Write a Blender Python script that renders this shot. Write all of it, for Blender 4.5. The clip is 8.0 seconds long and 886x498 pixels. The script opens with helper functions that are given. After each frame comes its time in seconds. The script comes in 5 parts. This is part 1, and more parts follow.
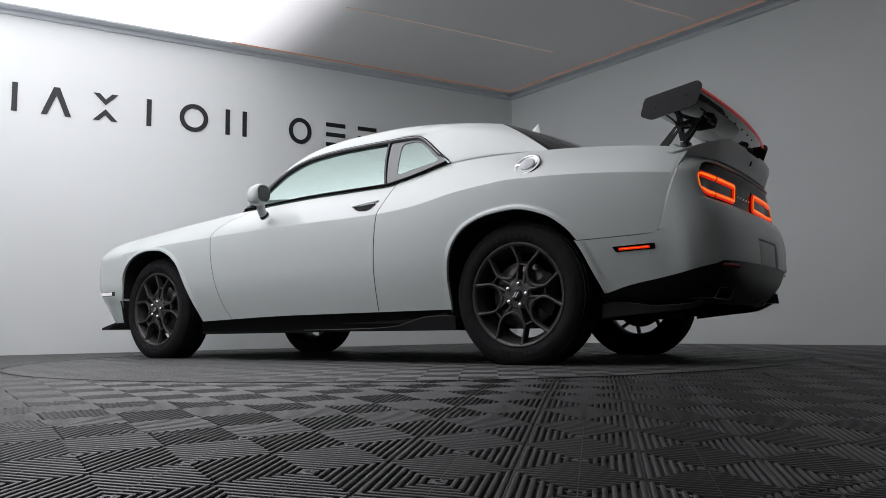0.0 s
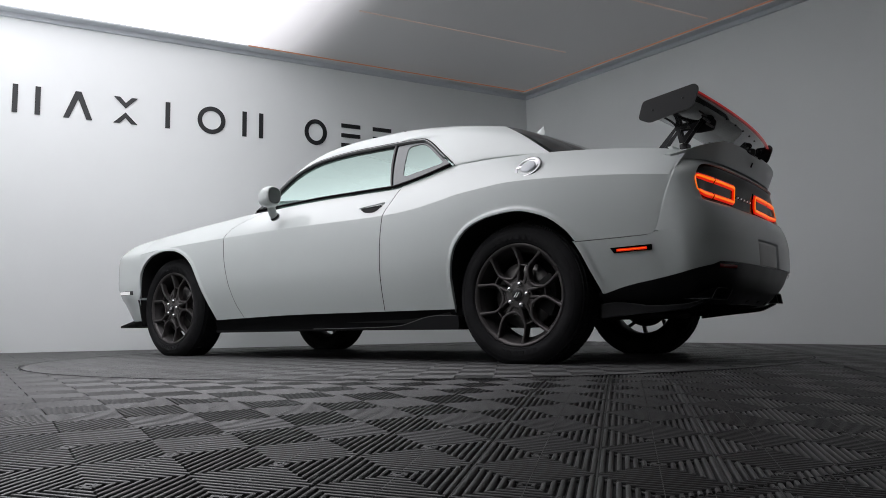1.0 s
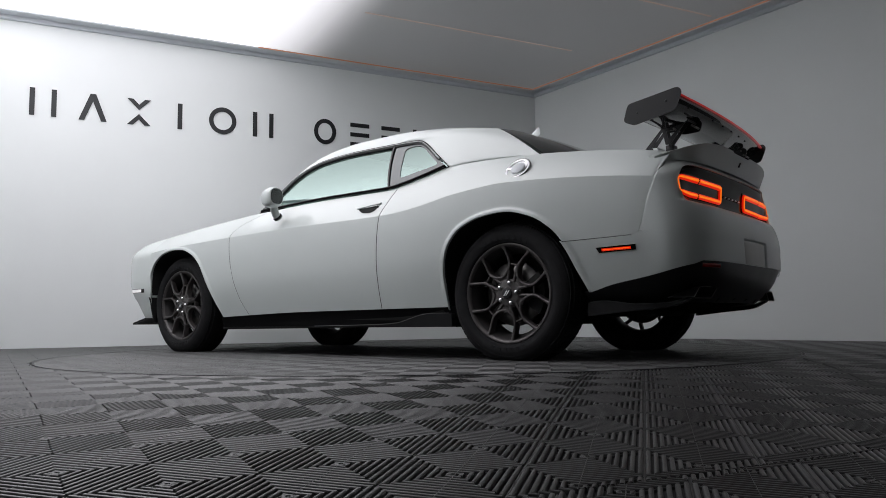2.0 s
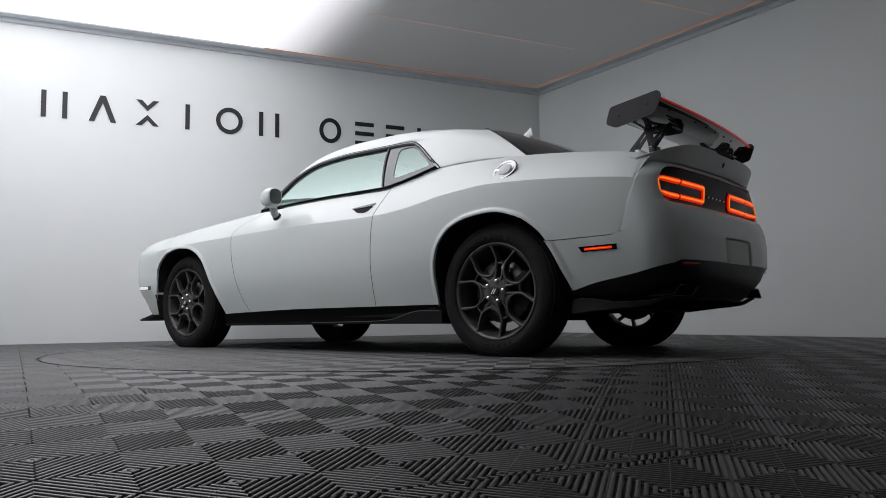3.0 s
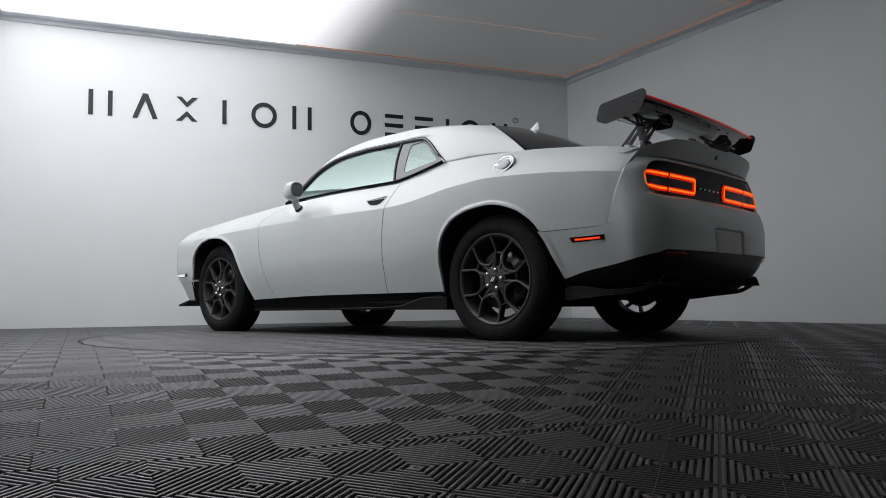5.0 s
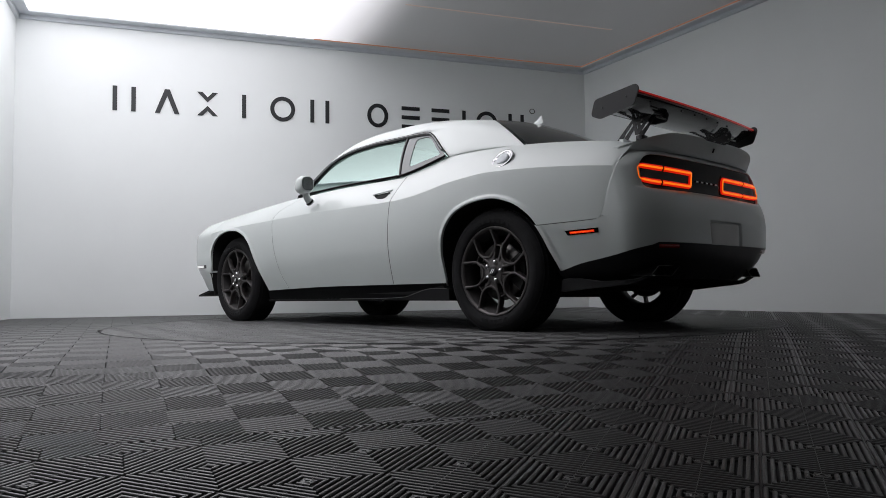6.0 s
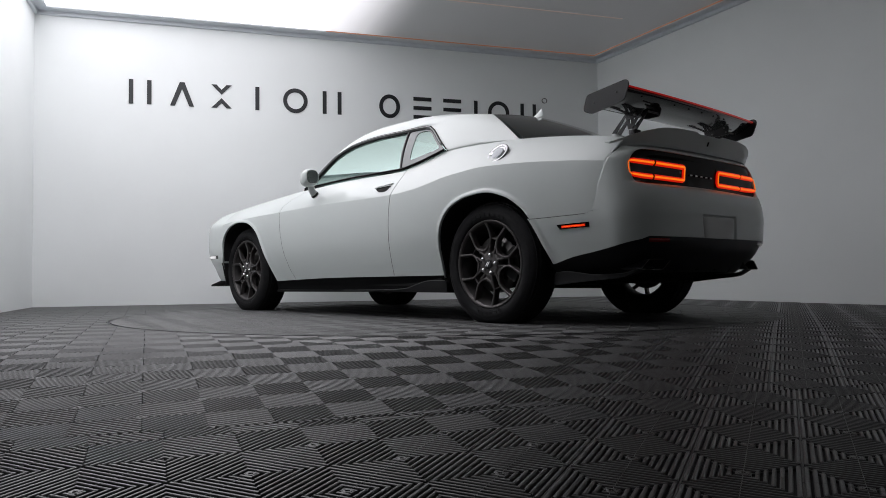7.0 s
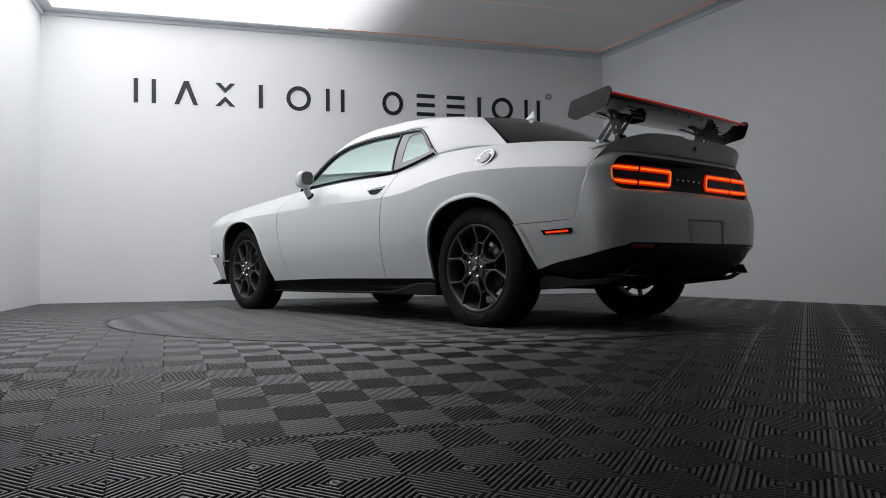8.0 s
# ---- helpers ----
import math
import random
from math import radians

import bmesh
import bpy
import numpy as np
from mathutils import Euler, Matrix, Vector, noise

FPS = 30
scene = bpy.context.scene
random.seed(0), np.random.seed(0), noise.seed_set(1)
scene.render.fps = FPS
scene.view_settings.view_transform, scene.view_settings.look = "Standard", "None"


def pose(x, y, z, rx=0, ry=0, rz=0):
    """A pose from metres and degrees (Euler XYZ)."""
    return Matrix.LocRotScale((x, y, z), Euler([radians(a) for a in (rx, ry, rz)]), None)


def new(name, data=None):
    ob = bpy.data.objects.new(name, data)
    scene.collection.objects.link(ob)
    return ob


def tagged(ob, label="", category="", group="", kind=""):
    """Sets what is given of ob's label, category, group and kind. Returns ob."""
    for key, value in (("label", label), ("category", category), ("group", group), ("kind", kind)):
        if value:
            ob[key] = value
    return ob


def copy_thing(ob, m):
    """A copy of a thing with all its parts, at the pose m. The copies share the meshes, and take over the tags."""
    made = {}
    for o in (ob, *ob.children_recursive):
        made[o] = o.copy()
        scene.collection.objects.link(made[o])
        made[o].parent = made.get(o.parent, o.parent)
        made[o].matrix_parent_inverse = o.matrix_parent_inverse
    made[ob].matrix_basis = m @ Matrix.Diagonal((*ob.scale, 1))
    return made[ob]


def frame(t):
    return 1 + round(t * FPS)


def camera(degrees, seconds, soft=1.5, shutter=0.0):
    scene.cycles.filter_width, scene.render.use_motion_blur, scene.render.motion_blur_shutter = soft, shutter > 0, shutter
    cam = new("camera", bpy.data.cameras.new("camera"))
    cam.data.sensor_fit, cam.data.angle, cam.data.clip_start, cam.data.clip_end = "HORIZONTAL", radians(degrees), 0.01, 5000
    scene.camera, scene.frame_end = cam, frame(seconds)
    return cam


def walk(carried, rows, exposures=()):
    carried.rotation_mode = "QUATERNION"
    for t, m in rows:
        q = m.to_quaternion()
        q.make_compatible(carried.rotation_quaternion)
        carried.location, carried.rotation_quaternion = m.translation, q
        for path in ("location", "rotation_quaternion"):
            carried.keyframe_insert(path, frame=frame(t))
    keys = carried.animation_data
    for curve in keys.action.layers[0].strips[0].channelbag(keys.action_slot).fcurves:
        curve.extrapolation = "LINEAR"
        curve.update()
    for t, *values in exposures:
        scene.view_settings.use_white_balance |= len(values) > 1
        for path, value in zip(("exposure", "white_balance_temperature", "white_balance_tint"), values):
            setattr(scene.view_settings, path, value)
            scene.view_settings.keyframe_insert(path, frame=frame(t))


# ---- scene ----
cam = camera(59.86, 8.0, 0.9)
# seconds, eye, yaw, pitch, roll
PATH = [
    (0.0, 1.8902, -4.1801, 0.2027, 35.084, 5.837, -0.788),
    (0.5, 1.9516, -4.1868, 0.2073, 35.962, 5.766, -0.667),
    (1.0, 2.0245, -4.1851, 0.2096, 36.841, 5.695, -0.679),
    (1.5, 2.1166, -4.1832, 0.2151, 37.731, 5.525, -0.678),
    (3.0, 2.4035, -4.1850, 0.2328, 39.679, 4.962, -0.687),
    (3.5, 2.4892, -4.1888, 0.2344, 40.462, 4.770, -0.694),
    (4.0, 2.5809, -4.2041, 0.2354, 41.345, 4.507, -0.689),
    (4.5, 2.6756, -4.2098, 0.2344, 42.361, 4.246, -0.606),
    (6.0, 2.9869, -4.1701, 0.2533, 45.799, 3.066, -0.632),
    (6.5, 3.0806, -4.1383, 0.2668, 46.867, 2.559, -0.598),
    (7.0, 3.1664, -4.0983, 0.2888, 47.755, 2.059, -0.571),
    (7.5, 3.2397, -4.0428, 0.3221, 48.525, 1.649, -0.542),
    (8.0, 3.3148, -3.9871, 0.3710, 49.098, 1.304, -0.490),
]
walk(cam, [(t, pose(x, y, z, 0, 0, yaw) @ pose(0, 0, 0, 90 + pitch) @ pose(0, 0, 0, 0, 0, roll)) for t, x, y, z, yaw, pitch, roll in PATH])

import functools

# ---- light ----
WALL_TURN = 65.296          # the room stands at this angle to the car
ROOM = pose(0, 0, 0, 0, 0, WALL_TURN)
LEFT, FRONT, BACK = -4.06, 4.318, -6.4      # room walls: a = LEFT, b = FRONT and BACK
CEIL, CEIL_FALL = 3.135, 0.005             # the ceiling sinks a little along a
RIGHT, SPLAY = 2.56, 0.14                 # right wall: a = RIGHT + SPLAY * (FRONT - b)


RAMP, RAMP_B = 0.0728, -1.69               # beyond b = RAMP_B the floor falls towards the drive-in end


def room(a, b, z):
    return ROOM @ Vector((a, b, z))


def ceil_at(a):
    return CEIL - CEIL_FALL * (a + 0.8)


def drop(b):
    """How far the floor lies below the turntable's level at room b; the bend is soft."""
    k = (RAMP_B - b) / 0.15
    return RAMP * (0.15 * math.log1p(math.exp(k)) if k < 30 else RAMP_B - b)


scene.view_settings.exposure = 0.0
world = bpy.data.worlds.new("world")
scene.world = world
world.use_nodes = True
world.node_tree.nodes["Background"].inputs[0].default_value = (0.5, 0.55, 0.6, 1)
world.node_tree.nodes["Background"].inputs[1].default_value = 0.02


# ---- materials ----
def material(name, base, rough=0.5, metal=0.0, coat=0.0, spread=0.08, scale=6.0, fine=0.0, fine_scale=400.0, rough_spread=0.06, emit=None, strength=0.0, ior=1.45, random_tone=0.0):
    m = bpy.data.materials.new(name)
    m.use_nodes = True
    nodes, links = m.node_tree.nodes, m.node_tree.links
    b = nodes["Principled BSDF"]
    b.inputs["Metallic"].default_value = metal
    b.inputs["Coat Weight"].default_value = coat
    b.inputs["Coat Roughness"].default_value = 0.04
    b.inputs["IOR"].default_value = ior
    where = nodes.new("ShaderNodeTexCoord")
    wide = nodes.new("ShaderNodeTexNoise")
    wide.inputs["Scale"].default_value = scale
    wide.inputs["Detail"].default_value = 6
    links.new(where.outputs["Object"], wide.inputs["Vector"])
    ramp = nodes.new("ShaderNodeMapRange")
    ramp.inputs["From Min"].default_value, ramp.inputs["From Max"].default_value = 0.3, 0.7
    ramp.inputs["To Min"].default_value, ramp.inputs["To Max"].default_value = 1 - spread, 1 + spread
    links.new(wide.outputs["Fac"], ramp.inputs["Value"])
    tone = nodes.new("ShaderNodeVectorMath")
    tone.operation = "SCALE"
    tone.inputs[0].default_value = base
    value = ramp.outputs["Result"]
    if random_tone:
        info = nodes.new("ShaderNodeObjectInfo")
        each = nodes.new("ShaderNodeMapRange")
        each.inputs["To Min"].default_value, each.inputs["To Max"].default_value = 1 - random_tone, 1 + random_tone
        links.new(info.outputs["Random"], each.inputs["Value"])
        mul = nodes.new("ShaderNodeMath")
        mul.operation = "MULTIPLY"
        links.new(value, mul.inputs[0])
        links.new(each.outputs["Result"], mul.inputs[1])
        value = mul.outputs[0]
    links.new(value, tone.inputs["Scale"])
    links.new(tone.outputs["Vector"], b.inputs["Base Color"])
    grain = nodes.new("ShaderNodeTexNoise")
    grain.inputs["Scale"].default_value = fine_scale
    grain.inputs["Detail"].default_value = 3
    links.new(where.outputs["Object"], grain.inputs["Vector"])
    rr = nodes.new("ShaderNodeMapRange")
    rr.inputs["To Min"].default_value, rr.inputs["To Max"].default_value = max(rough - rough_spread, 0.0), rough + rough_spread
    links.new(wide.outputs["Fac"], rr.inputs["Value"])
    links.new(rr.outputs["Result"], b.inputs["Roughness"])
    if fine:
        bump = nodes.new("ShaderNodeBump")
        bump.inputs["Strength"].default_value = fine
        bump.inputs["Distance"].default_value = 0.001
        links.new(grain.outputs["Fac"], bump.inputs["Height"])
        links.new(bump.outputs["Normal"], b.inputs["Normal"])
    if emit:
        b.inputs["Emission Color"].default_value = (*emit, 1)
        b.inputs["Emission Strength"].default_value = strength
    return m


def glass(name, tint, rough=0.0, ior=1.6, sheen=(1, 1, 1)):
    m = bpy.data.materials.new(name)
    m.use_nodes = True
    nodes, links = m.node_tree.nodes, m.node_tree.links
    nodes.remove(nodes["Principled BSDF"])
    clear, gloss, mix, fres = nodes.new("ShaderNodeBsdfTransparent"), nodes.new("ShaderNodeBsdfGlossy"), nodes.new("ShaderNodeMixShader"), nodes.new("ShaderNodeFresnel")
    clear.inputs["Color"].default_value = (*tint, 1)
    gloss.inputs["Roughness"].default_value = rough
    gloss.inputs["Color"].default_value = (*sheen, 1)
    fres.inputs["IOR"].default_value = ior
    links.new(fres.outputs[0], mix.inputs[0])
    links.new(clear.outputs[0], mix.inputs[1])
    links.new(gloss.outputs[0], mix.inputs[2])
    links.new(mix.outputs[0], nodes["Material Output"].inputs["Surface"])
    return m


def film_glass(name, tint, mirror, share):
    """Glass with a reflecting film: a fixed share of the light is mirrored, tinted by the film."""
    m = bpy.data.materials.new(name)
    m.use_nodes = True
    nodes, links = m.node_tree.nodes, m.node_tree.links
    nodes.remove(nodes["Principled BSDF"])
    clear, gloss, mix = nodes.new("ShaderNodeBsdfTransparent"), nodes.new("ShaderNodeBsdfGlossy"), nodes.new("ShaderNodeMixShader")
    clear.inputs["Color"].default_value = (*tint, 1)
    gloss.inputs["Color"].default_value = (*mirror, 1)
    gloss.inputs["Roughness"].default_value = 0.02
    mix.inputs[0].default_value = share
    links.new(clear.outputs[0], mix.inputs[1])
    links.new(gloss.outputs[0], mix.inputs[2])
    links.new(mix.outputs[0], nodes["Material Output"].inputs["Surface"])
    return m


def lamp_skin(name, colour, strength, a0, a1, b0, b1):
    """A backlit fabric: light that fades out from a0 to a1, where the lamps behind it end, and out of view from b0 to
    b1, set to suit the lighting.
    """
    m = bpy.data.materials.new(name)
    m.use_nodes = True
    nodes, links = m.node_tree.nodes, m.node_tree.links
    b = nodes["Principled BSDF"]
    b.inputs["Base Color"].default_value = (0.53, 0.53, 0.53, 1)
    b.inputs["Roughness"].default_value = 0.32
    b.inputs["Emission Color"].default_value = (*colour, 1)
    where, xyz, fade = nodes.new("ShaderNodeTexCoord"), nodes.new("ShaderNodeSeparateXYZ"), nodes.new("ShaderNodeMapRange")
    fade.interpolation_type = "SMOOTHERSTEP"
    fade.inputs["From Min"].default_value, fade.inputs["From Max"].default_value = a0, a1
    fade.inputs["To Min"].default_value, fade.inputs["To Max"].default_value = strength, 0.0
    links.new(where.outputs["Object"], xyz.inputs[0])
    links.new(xyz.outputs["X"], fade.inputs["Value"])
    far = nodes.new("ShaderNodeMapRange")
    far.interpolation_type = "SMOOTHERSTEP"
    far.inputs["From Min"].default_value, far.inputs["From Max"].default_value = b0, b1
    links.new(xyz.outputs["Y"], far.inputs["Value"])
    side_gain = nodes.new("ShaderNodeMapRange")          # emission raised towards the side wall, added to brighten that corner
    side_gain.inputs["From Min"].default_value, side_gain.inputs["From Max"].default_value = LEFT, -1.0
    side_gain.inputs["To Min"].default_value, side_gain.inputs["To Max"].default_value = 2.15, 0.70
    links.new(xyz.outputs["X"], side_gain.inputs["Value"])
    rows = nodes.new("ShaderNodeMath")
    rows.operation = "MULTIPLY"
    links.new(fade.outputs["Result"], rows.inputs[0])
    links.new(side_gain.outputs["Result"], rows.inputs[1])
    deep = nodes.new("ShaderNodeMapRange")          # and lowered towards the lettered wall, to even the light on it
    deep.inputs["From Min"].default_value, deep.inputs["From Max"].default_value = 0.8, FRONT
    deep.inputs["To Min"].default_value, deep.inputs["To Max"].default_value = 1.22, 0.72
    links.new(xyz.outputs["Y"], deep.inputs["Value"])
    graded = nodes.new("ShaderNodeMath")
    graded.operation = "MULTIPLY"
    links.new(rows.outputs[0], graded.inputs[0])
    links.new(deep.outputs["Result"], graded.inputs[1])
    both = nodes.new("ShaderNodeMath")
    both.operation = "MULTIPLY"
    links.new(graded.outputs[0], both.inputs[0])
    links.new(far.outputs["Result"], both.inputs[1])
    glow = nodes.new("ShaderNodeMath")          # faint emission added over the whole fabric, to lift the dim half
    glow.inputs[1].default_value = 0.03
    links.new(both.outputs[0], glow.inputs[0])
    links.new(glow.outputs[0], b.inputs["Emission Strength"])
    return m


M_WALL = material("wall_paint", (0.857, 0.885, 0.880), 0.6, spread=0.015, scale=1.5, fine=0.12, fine_scale=600)
# for the unseen back wall: dark to keep bounce and reflections low
M_DARKWALL = material("unseen_dark_wall", (0.08, 0.08, 0.08), 0.7, spread=0.05)
M_TRIM = material("painted_cornice", (0.62, 0.65, 0.68), 0.45, spread=0.03)
M_WARM = material("warm_edge_strip", (0.5, 0.28, 0.18), 0.5, emit=(1.0, 0.45, 0.28), strength=0.13)
M_STREAK = material("warm_led_line", (0.6, 0.5, 0.45), 0.4, emit=(1.0, 0.72, 0.62), strength=0.12)
M_CEIL = lamp_skin("backlit_ceiling_fabric", (1.0, 0.975, 1.03), 1.64, -1.25, -0.05, -2.2, 0.0)
M_RIB = material("grey_floor_plastic", (0.040, 0.0407, 0.0407), 0.34, ior=1.54, spread=0.12, scale=3.0, fine=0.25, fine_scale=900, random_tone=0.06)
M_RIB_TABLE = material("pale_grey_table_plastic", (0.092, 0.093, 0.093), 0.38, ior=1.45, spread=0.12, scale=3.0, fine=0.25, fine_scale=900, random_tone=0.08)
M_RIM_FLOOR = material("turntable_rim_steel", (0.05, 0.05, 0.052), 0.35, metal=0.6)
M_BASE = material("dark_floor_base", (0.036, 0.036, 0.037), 0.7)
M_LETTER = material("black_wall_lettering", (0.018, 0.02, 0.022), 0.4)
M_PAINT = material("white_car_paint", (0.66, 0.703, 0.686), 0.36, coat=0.6, spread=0.01, scale=3, fine=0.02, fine_scale=1500)
M_BLACK = material("black_satin_plastic", (0.010, 0.010, 0.011), 0.38, spread=0.1, fine=0.1)
M_SKIRT = material("dull_black_plastic", (0.003, 0.003, 0.0034), 0.55, ior=1.18, spread=0.1, fine=0.1)
# paler tone standing in for light caught on the blade edges
M_EDGE = material("blade_edge_highlight", (0.075, 0.075, 0.077), 0.3, spread=0.1)
M_BLADE = material("satin_black_blade", (0.010, 0.010, 0.011), 0.42, ior=1.33, spread=0.1, fine=0.1)
M_PLATE = material("grey_plate_blank", (0.46, 0.46, 0.45), 0.36, metal=0.25, coat=0.3, spread=0.06)
M_GLOSS = material("gloss_black", (0.003, 0.0028, 0.003), 0.09, coat=0.0, ior=1.22, spread=0.02, rough_spread=0.01)
M_TYRE = material("tyre_rubber", (0.018, 0.018, 0.019), 0.8, ior=1.25, spread=0.2, scale=14, fine=0.3, fine_scale=300)
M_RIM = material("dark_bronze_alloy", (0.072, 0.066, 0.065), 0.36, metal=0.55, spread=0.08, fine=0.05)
# darker copy of the rim alloy: shade behind the spokes put into colour
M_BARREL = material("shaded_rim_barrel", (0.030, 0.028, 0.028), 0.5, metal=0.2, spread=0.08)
M_HUB = material("dark_bronze_cap", (0.085, 0.08, 0.078), 0.6, spread=0.06)
M_CHROME = material("chrome", (0.75, 0.75, 0.76), 0.10, metal=1.0, spread=0.02)
M_MIRROR = material("mirror_glass", (0.62, 0.66, 0.65), 0.12, metal=0.85, spread=0.01, rough_spread=0.02)
M_CAP = material("polished_cap", (0.42, 0.42, 0.43), 0.16, metal=1.0, spread=0.04)
M_STEEL = material("brake_steel", (0.16, 0.155, 0.15), 0.4, metal=0.9, spread=0.2, scale=30)
M_DARK = material("dark_underbody", (0.008, 0.008, 0.008), 0.8)
M_LINER = material("wheel_well_felt", (0.010, 0.010, 0.010), 0.9)
M_GLASS = film_glass("tinted_side_glass", (0.78, 0.92, 0.88), (0.315, 0.395, 0.37), 0.58)
M_REAR_GLASS = glass("dark_rear_glass", (0.16, 0.19, 0.19))
M_LAMP = material("smoked_lamp_cover", (0.010, 0.004, 0.004), 0.12, ior=1.33, spread=0.02)
M_RED = material("lit_red_lamp", (0.4, 0.02, 0.01), 0.3, emit=(1.0, 0.008, 0.001), strength=0.50)
M_HOT = material("lit_amber_core", (0.5, 0.1, 0.02), 0.3, emit=(1.0, 0.20, 0.007), strength=0.95)
M_DEEP = material("deep_red_lamp", (0.3, 0.01, 0.005), 0.3, emit=(1.0, 0.02, 0.004), strength=0.55)
M_REFLECT = material("red_reflector", (0.30, 0.012, 0.010), 0.2, coat=0.6)
M_CLEAR = material("lit_clear_lens", (0.85, 0.86, 0.87), 0.15, coat=0.5, spread=0.02, emit=(1.0, 0.97, 0.95), strength=0.45)
# faint emission added to brighten the red; the flap is no lamp
M_REDEDGE = material("self_lit_red_gurney", (0.48, 0.006, 0.006), 0.3, coat=0.3, emit=(1.0, 0.008, 0.006), strength=0.16)
M_CARBON = material("satin_black_wing", (0.011, 0.011, 0.012), 0.34, coat=0.1, spread=0.05)
M_UNDER = material("glossy_wing_underside", (0.02, 0.02, 0.022), 0.05, coat=1.0, spread=0.02, rough_spread=0.01)
M_TRIMLINE = material("grey_window_trim", (0.30, 0.31, 0.31), 0.32, metal=0.4, spread=0.04)
M_FRAME = material("ceramic_border", (0.125, 0.14, 0.14), 0.3, coat=0.3)
M_SEAT = material("dark_seat_cloth", (0.03, 0.03, 0.032), 0.8, fine=0.3)


# ---- building helpers ----
def mesh_of(name, bm, mat, smooth=True):
    me = bpy.data.meshes.new(name)
    bmesh.ops.recalc_face_normals(bm, faces=bm.faces)
    if smooth:
        for f in bm.faces:
            f.smooth = True
    bm.to_mesh(me)
    bm.free()
    me.materials.append(mat)
    return me


def part(name, bm, mat, parent=None, label="", smooth=True):
    ob = new(name, mesh_of(name, bm, mat, smooth))
    if parent is not None:
        ob.parent = parent
        ob.matrix_parent_inverse = Matrix.Translation(-parent.matrix_basis.translation) if parent.parent is None else Matrix()
    if label:
        tagged(ob, label)
    return ob


def box(bm, lo, hi, bevel=0.0, m=None):
    vs = [bm.verts.new((x, y, z)) for x in (lo[0], hi[0]) for y in (lo[1], hi[1]) for z in (lo[2], hi[2])]
    fs = [bm.faces.new([vs[i] for i in q]) for q in ((0, 1, 3, 2), (4, 6, 7, 5), (0, 4, 5, 1), (2, 3, 7, 6), (0, 2, 6, 4), (1, 5, 7, 3))]
    if bevel:
        es = list({e for f in fs for e in f.edges})
        out = bmesh.ops.bevel(bm, geom=es, offset=bevel, segments=2, affect="EDGES", profile=0.5)
        vs = list({v for f in out["faces"] for v in f.verts} | {v for v in vs if v.is_valid})
    if m is not None:
        for v in vs:
            v.co = m @ v.co
    return bm


def room_box(name, lo, hi, mat, label, category, kind="structure", bevel=0.0):
    bm = bmesh.new()
    box(bm, lo, hi, bevel)
    ob = part(name, bm, mat, smooth=False)
    ob.matrix_basis = ROOM
    return tagged(ob, label, category, kind=kind)


def spline(points):
    """A smooth function through (x, y) pairs in order of x, that does not overshoot."""
    xs, ys = [float(p[0]) for p in points], [float(p[1]) for p in points]
    d = [(ys[i + 1] - ys[i]) / (xs[i + 1] - xs[i]) for i in range(len(xs) - 1)]
    m = [d[0]] + [0.0 if d[i - 1] * d[i] <= 0 else 2 * d[i - 1] * d[i] / (d[i - 1] + d[i]) for i in range(1, len(d))] + [d[-1]]

    def f(x):
        if x <= xs[0]:
            return ys[0] + m[0] * (x - xs[0])
        if x >= xs[-1]:
            return ys[-1] + m[-1] * (x - xs[-1])
        i = max(k for k in range(len(xs) - 1) if xs[k] <= x)
        h = xs[i + 1] - xs[i]
        t = (x - xs[i]) / h
        return (1 + 2 * t) * (1 - t) ** 2 * ys[i] + t * (1 - t) ** 2 * h * m[i] + t * t * (3 - 2 * t) * ys[i + 1] + t * t * (t - 1) * h * m[i + 1]
    return f


def path(points):
    """A smooth curve through points in space, for s from 0 to 1."""
    P = [Vector(p) for p in points]
    L = [0.0]
    for a, b in zip(P, P[1:]):
        L.append(L[-1] + (b - a).length)
    fs = [spline([(l / L[-1], p[k]) for l, p in zip(L, P)]) for k in range(len(P[0]))]
    return lambda s: Vector([f(s) for f in fs])


def sheet(fn, us, vs, flange=None, bm=None):
    """A grid of fn(u, v); flange: the way in which its border is folded in."""
    bm = bm or bmesh.new()
    g = [[bm.verts.new(fn(u, v)) for v in vs] for u in us]
    for i in range(len(us) - 1):
        for j in range(len(vs) - 1):
            q = [g[i][j], g[i + 1][j], g[i + 1][j + 1], g[i][j + 1]]
            if len({tuple(round(c, 5) for c in v.co) for v in q}) == 4:
                bm.faces.new(q)
    if flange is not None:
        n, m = len(us), len(vs)
        ring = [g[i][0] for i in range(n)] + [g[n - 1][j] for j in range(1, m)] + [g[i][m - 1] for i in range(n - 2, -1, -1)] + [g[0][j] for j in range(m - 2, 0, -1)]
        low = [bm.verts.new(v.co + Vector(flange)) for v in ring]
        for i in range(len(ring)):
            k = (i + 1) % len(ring)
            if (ring[i].co - ring[k].co).length > 1e-5:
                f = bm.faces.new([ring[i], ring[k], low[k], low[i]])
                for e in f.edges:
                    if ring[i] in e.verts and ring[k] in e.verts:
                        e.smooth = False
    return bm


def steps(a, b, n):
    return [a + (b - a) * i / n for i in range(n + 1)]


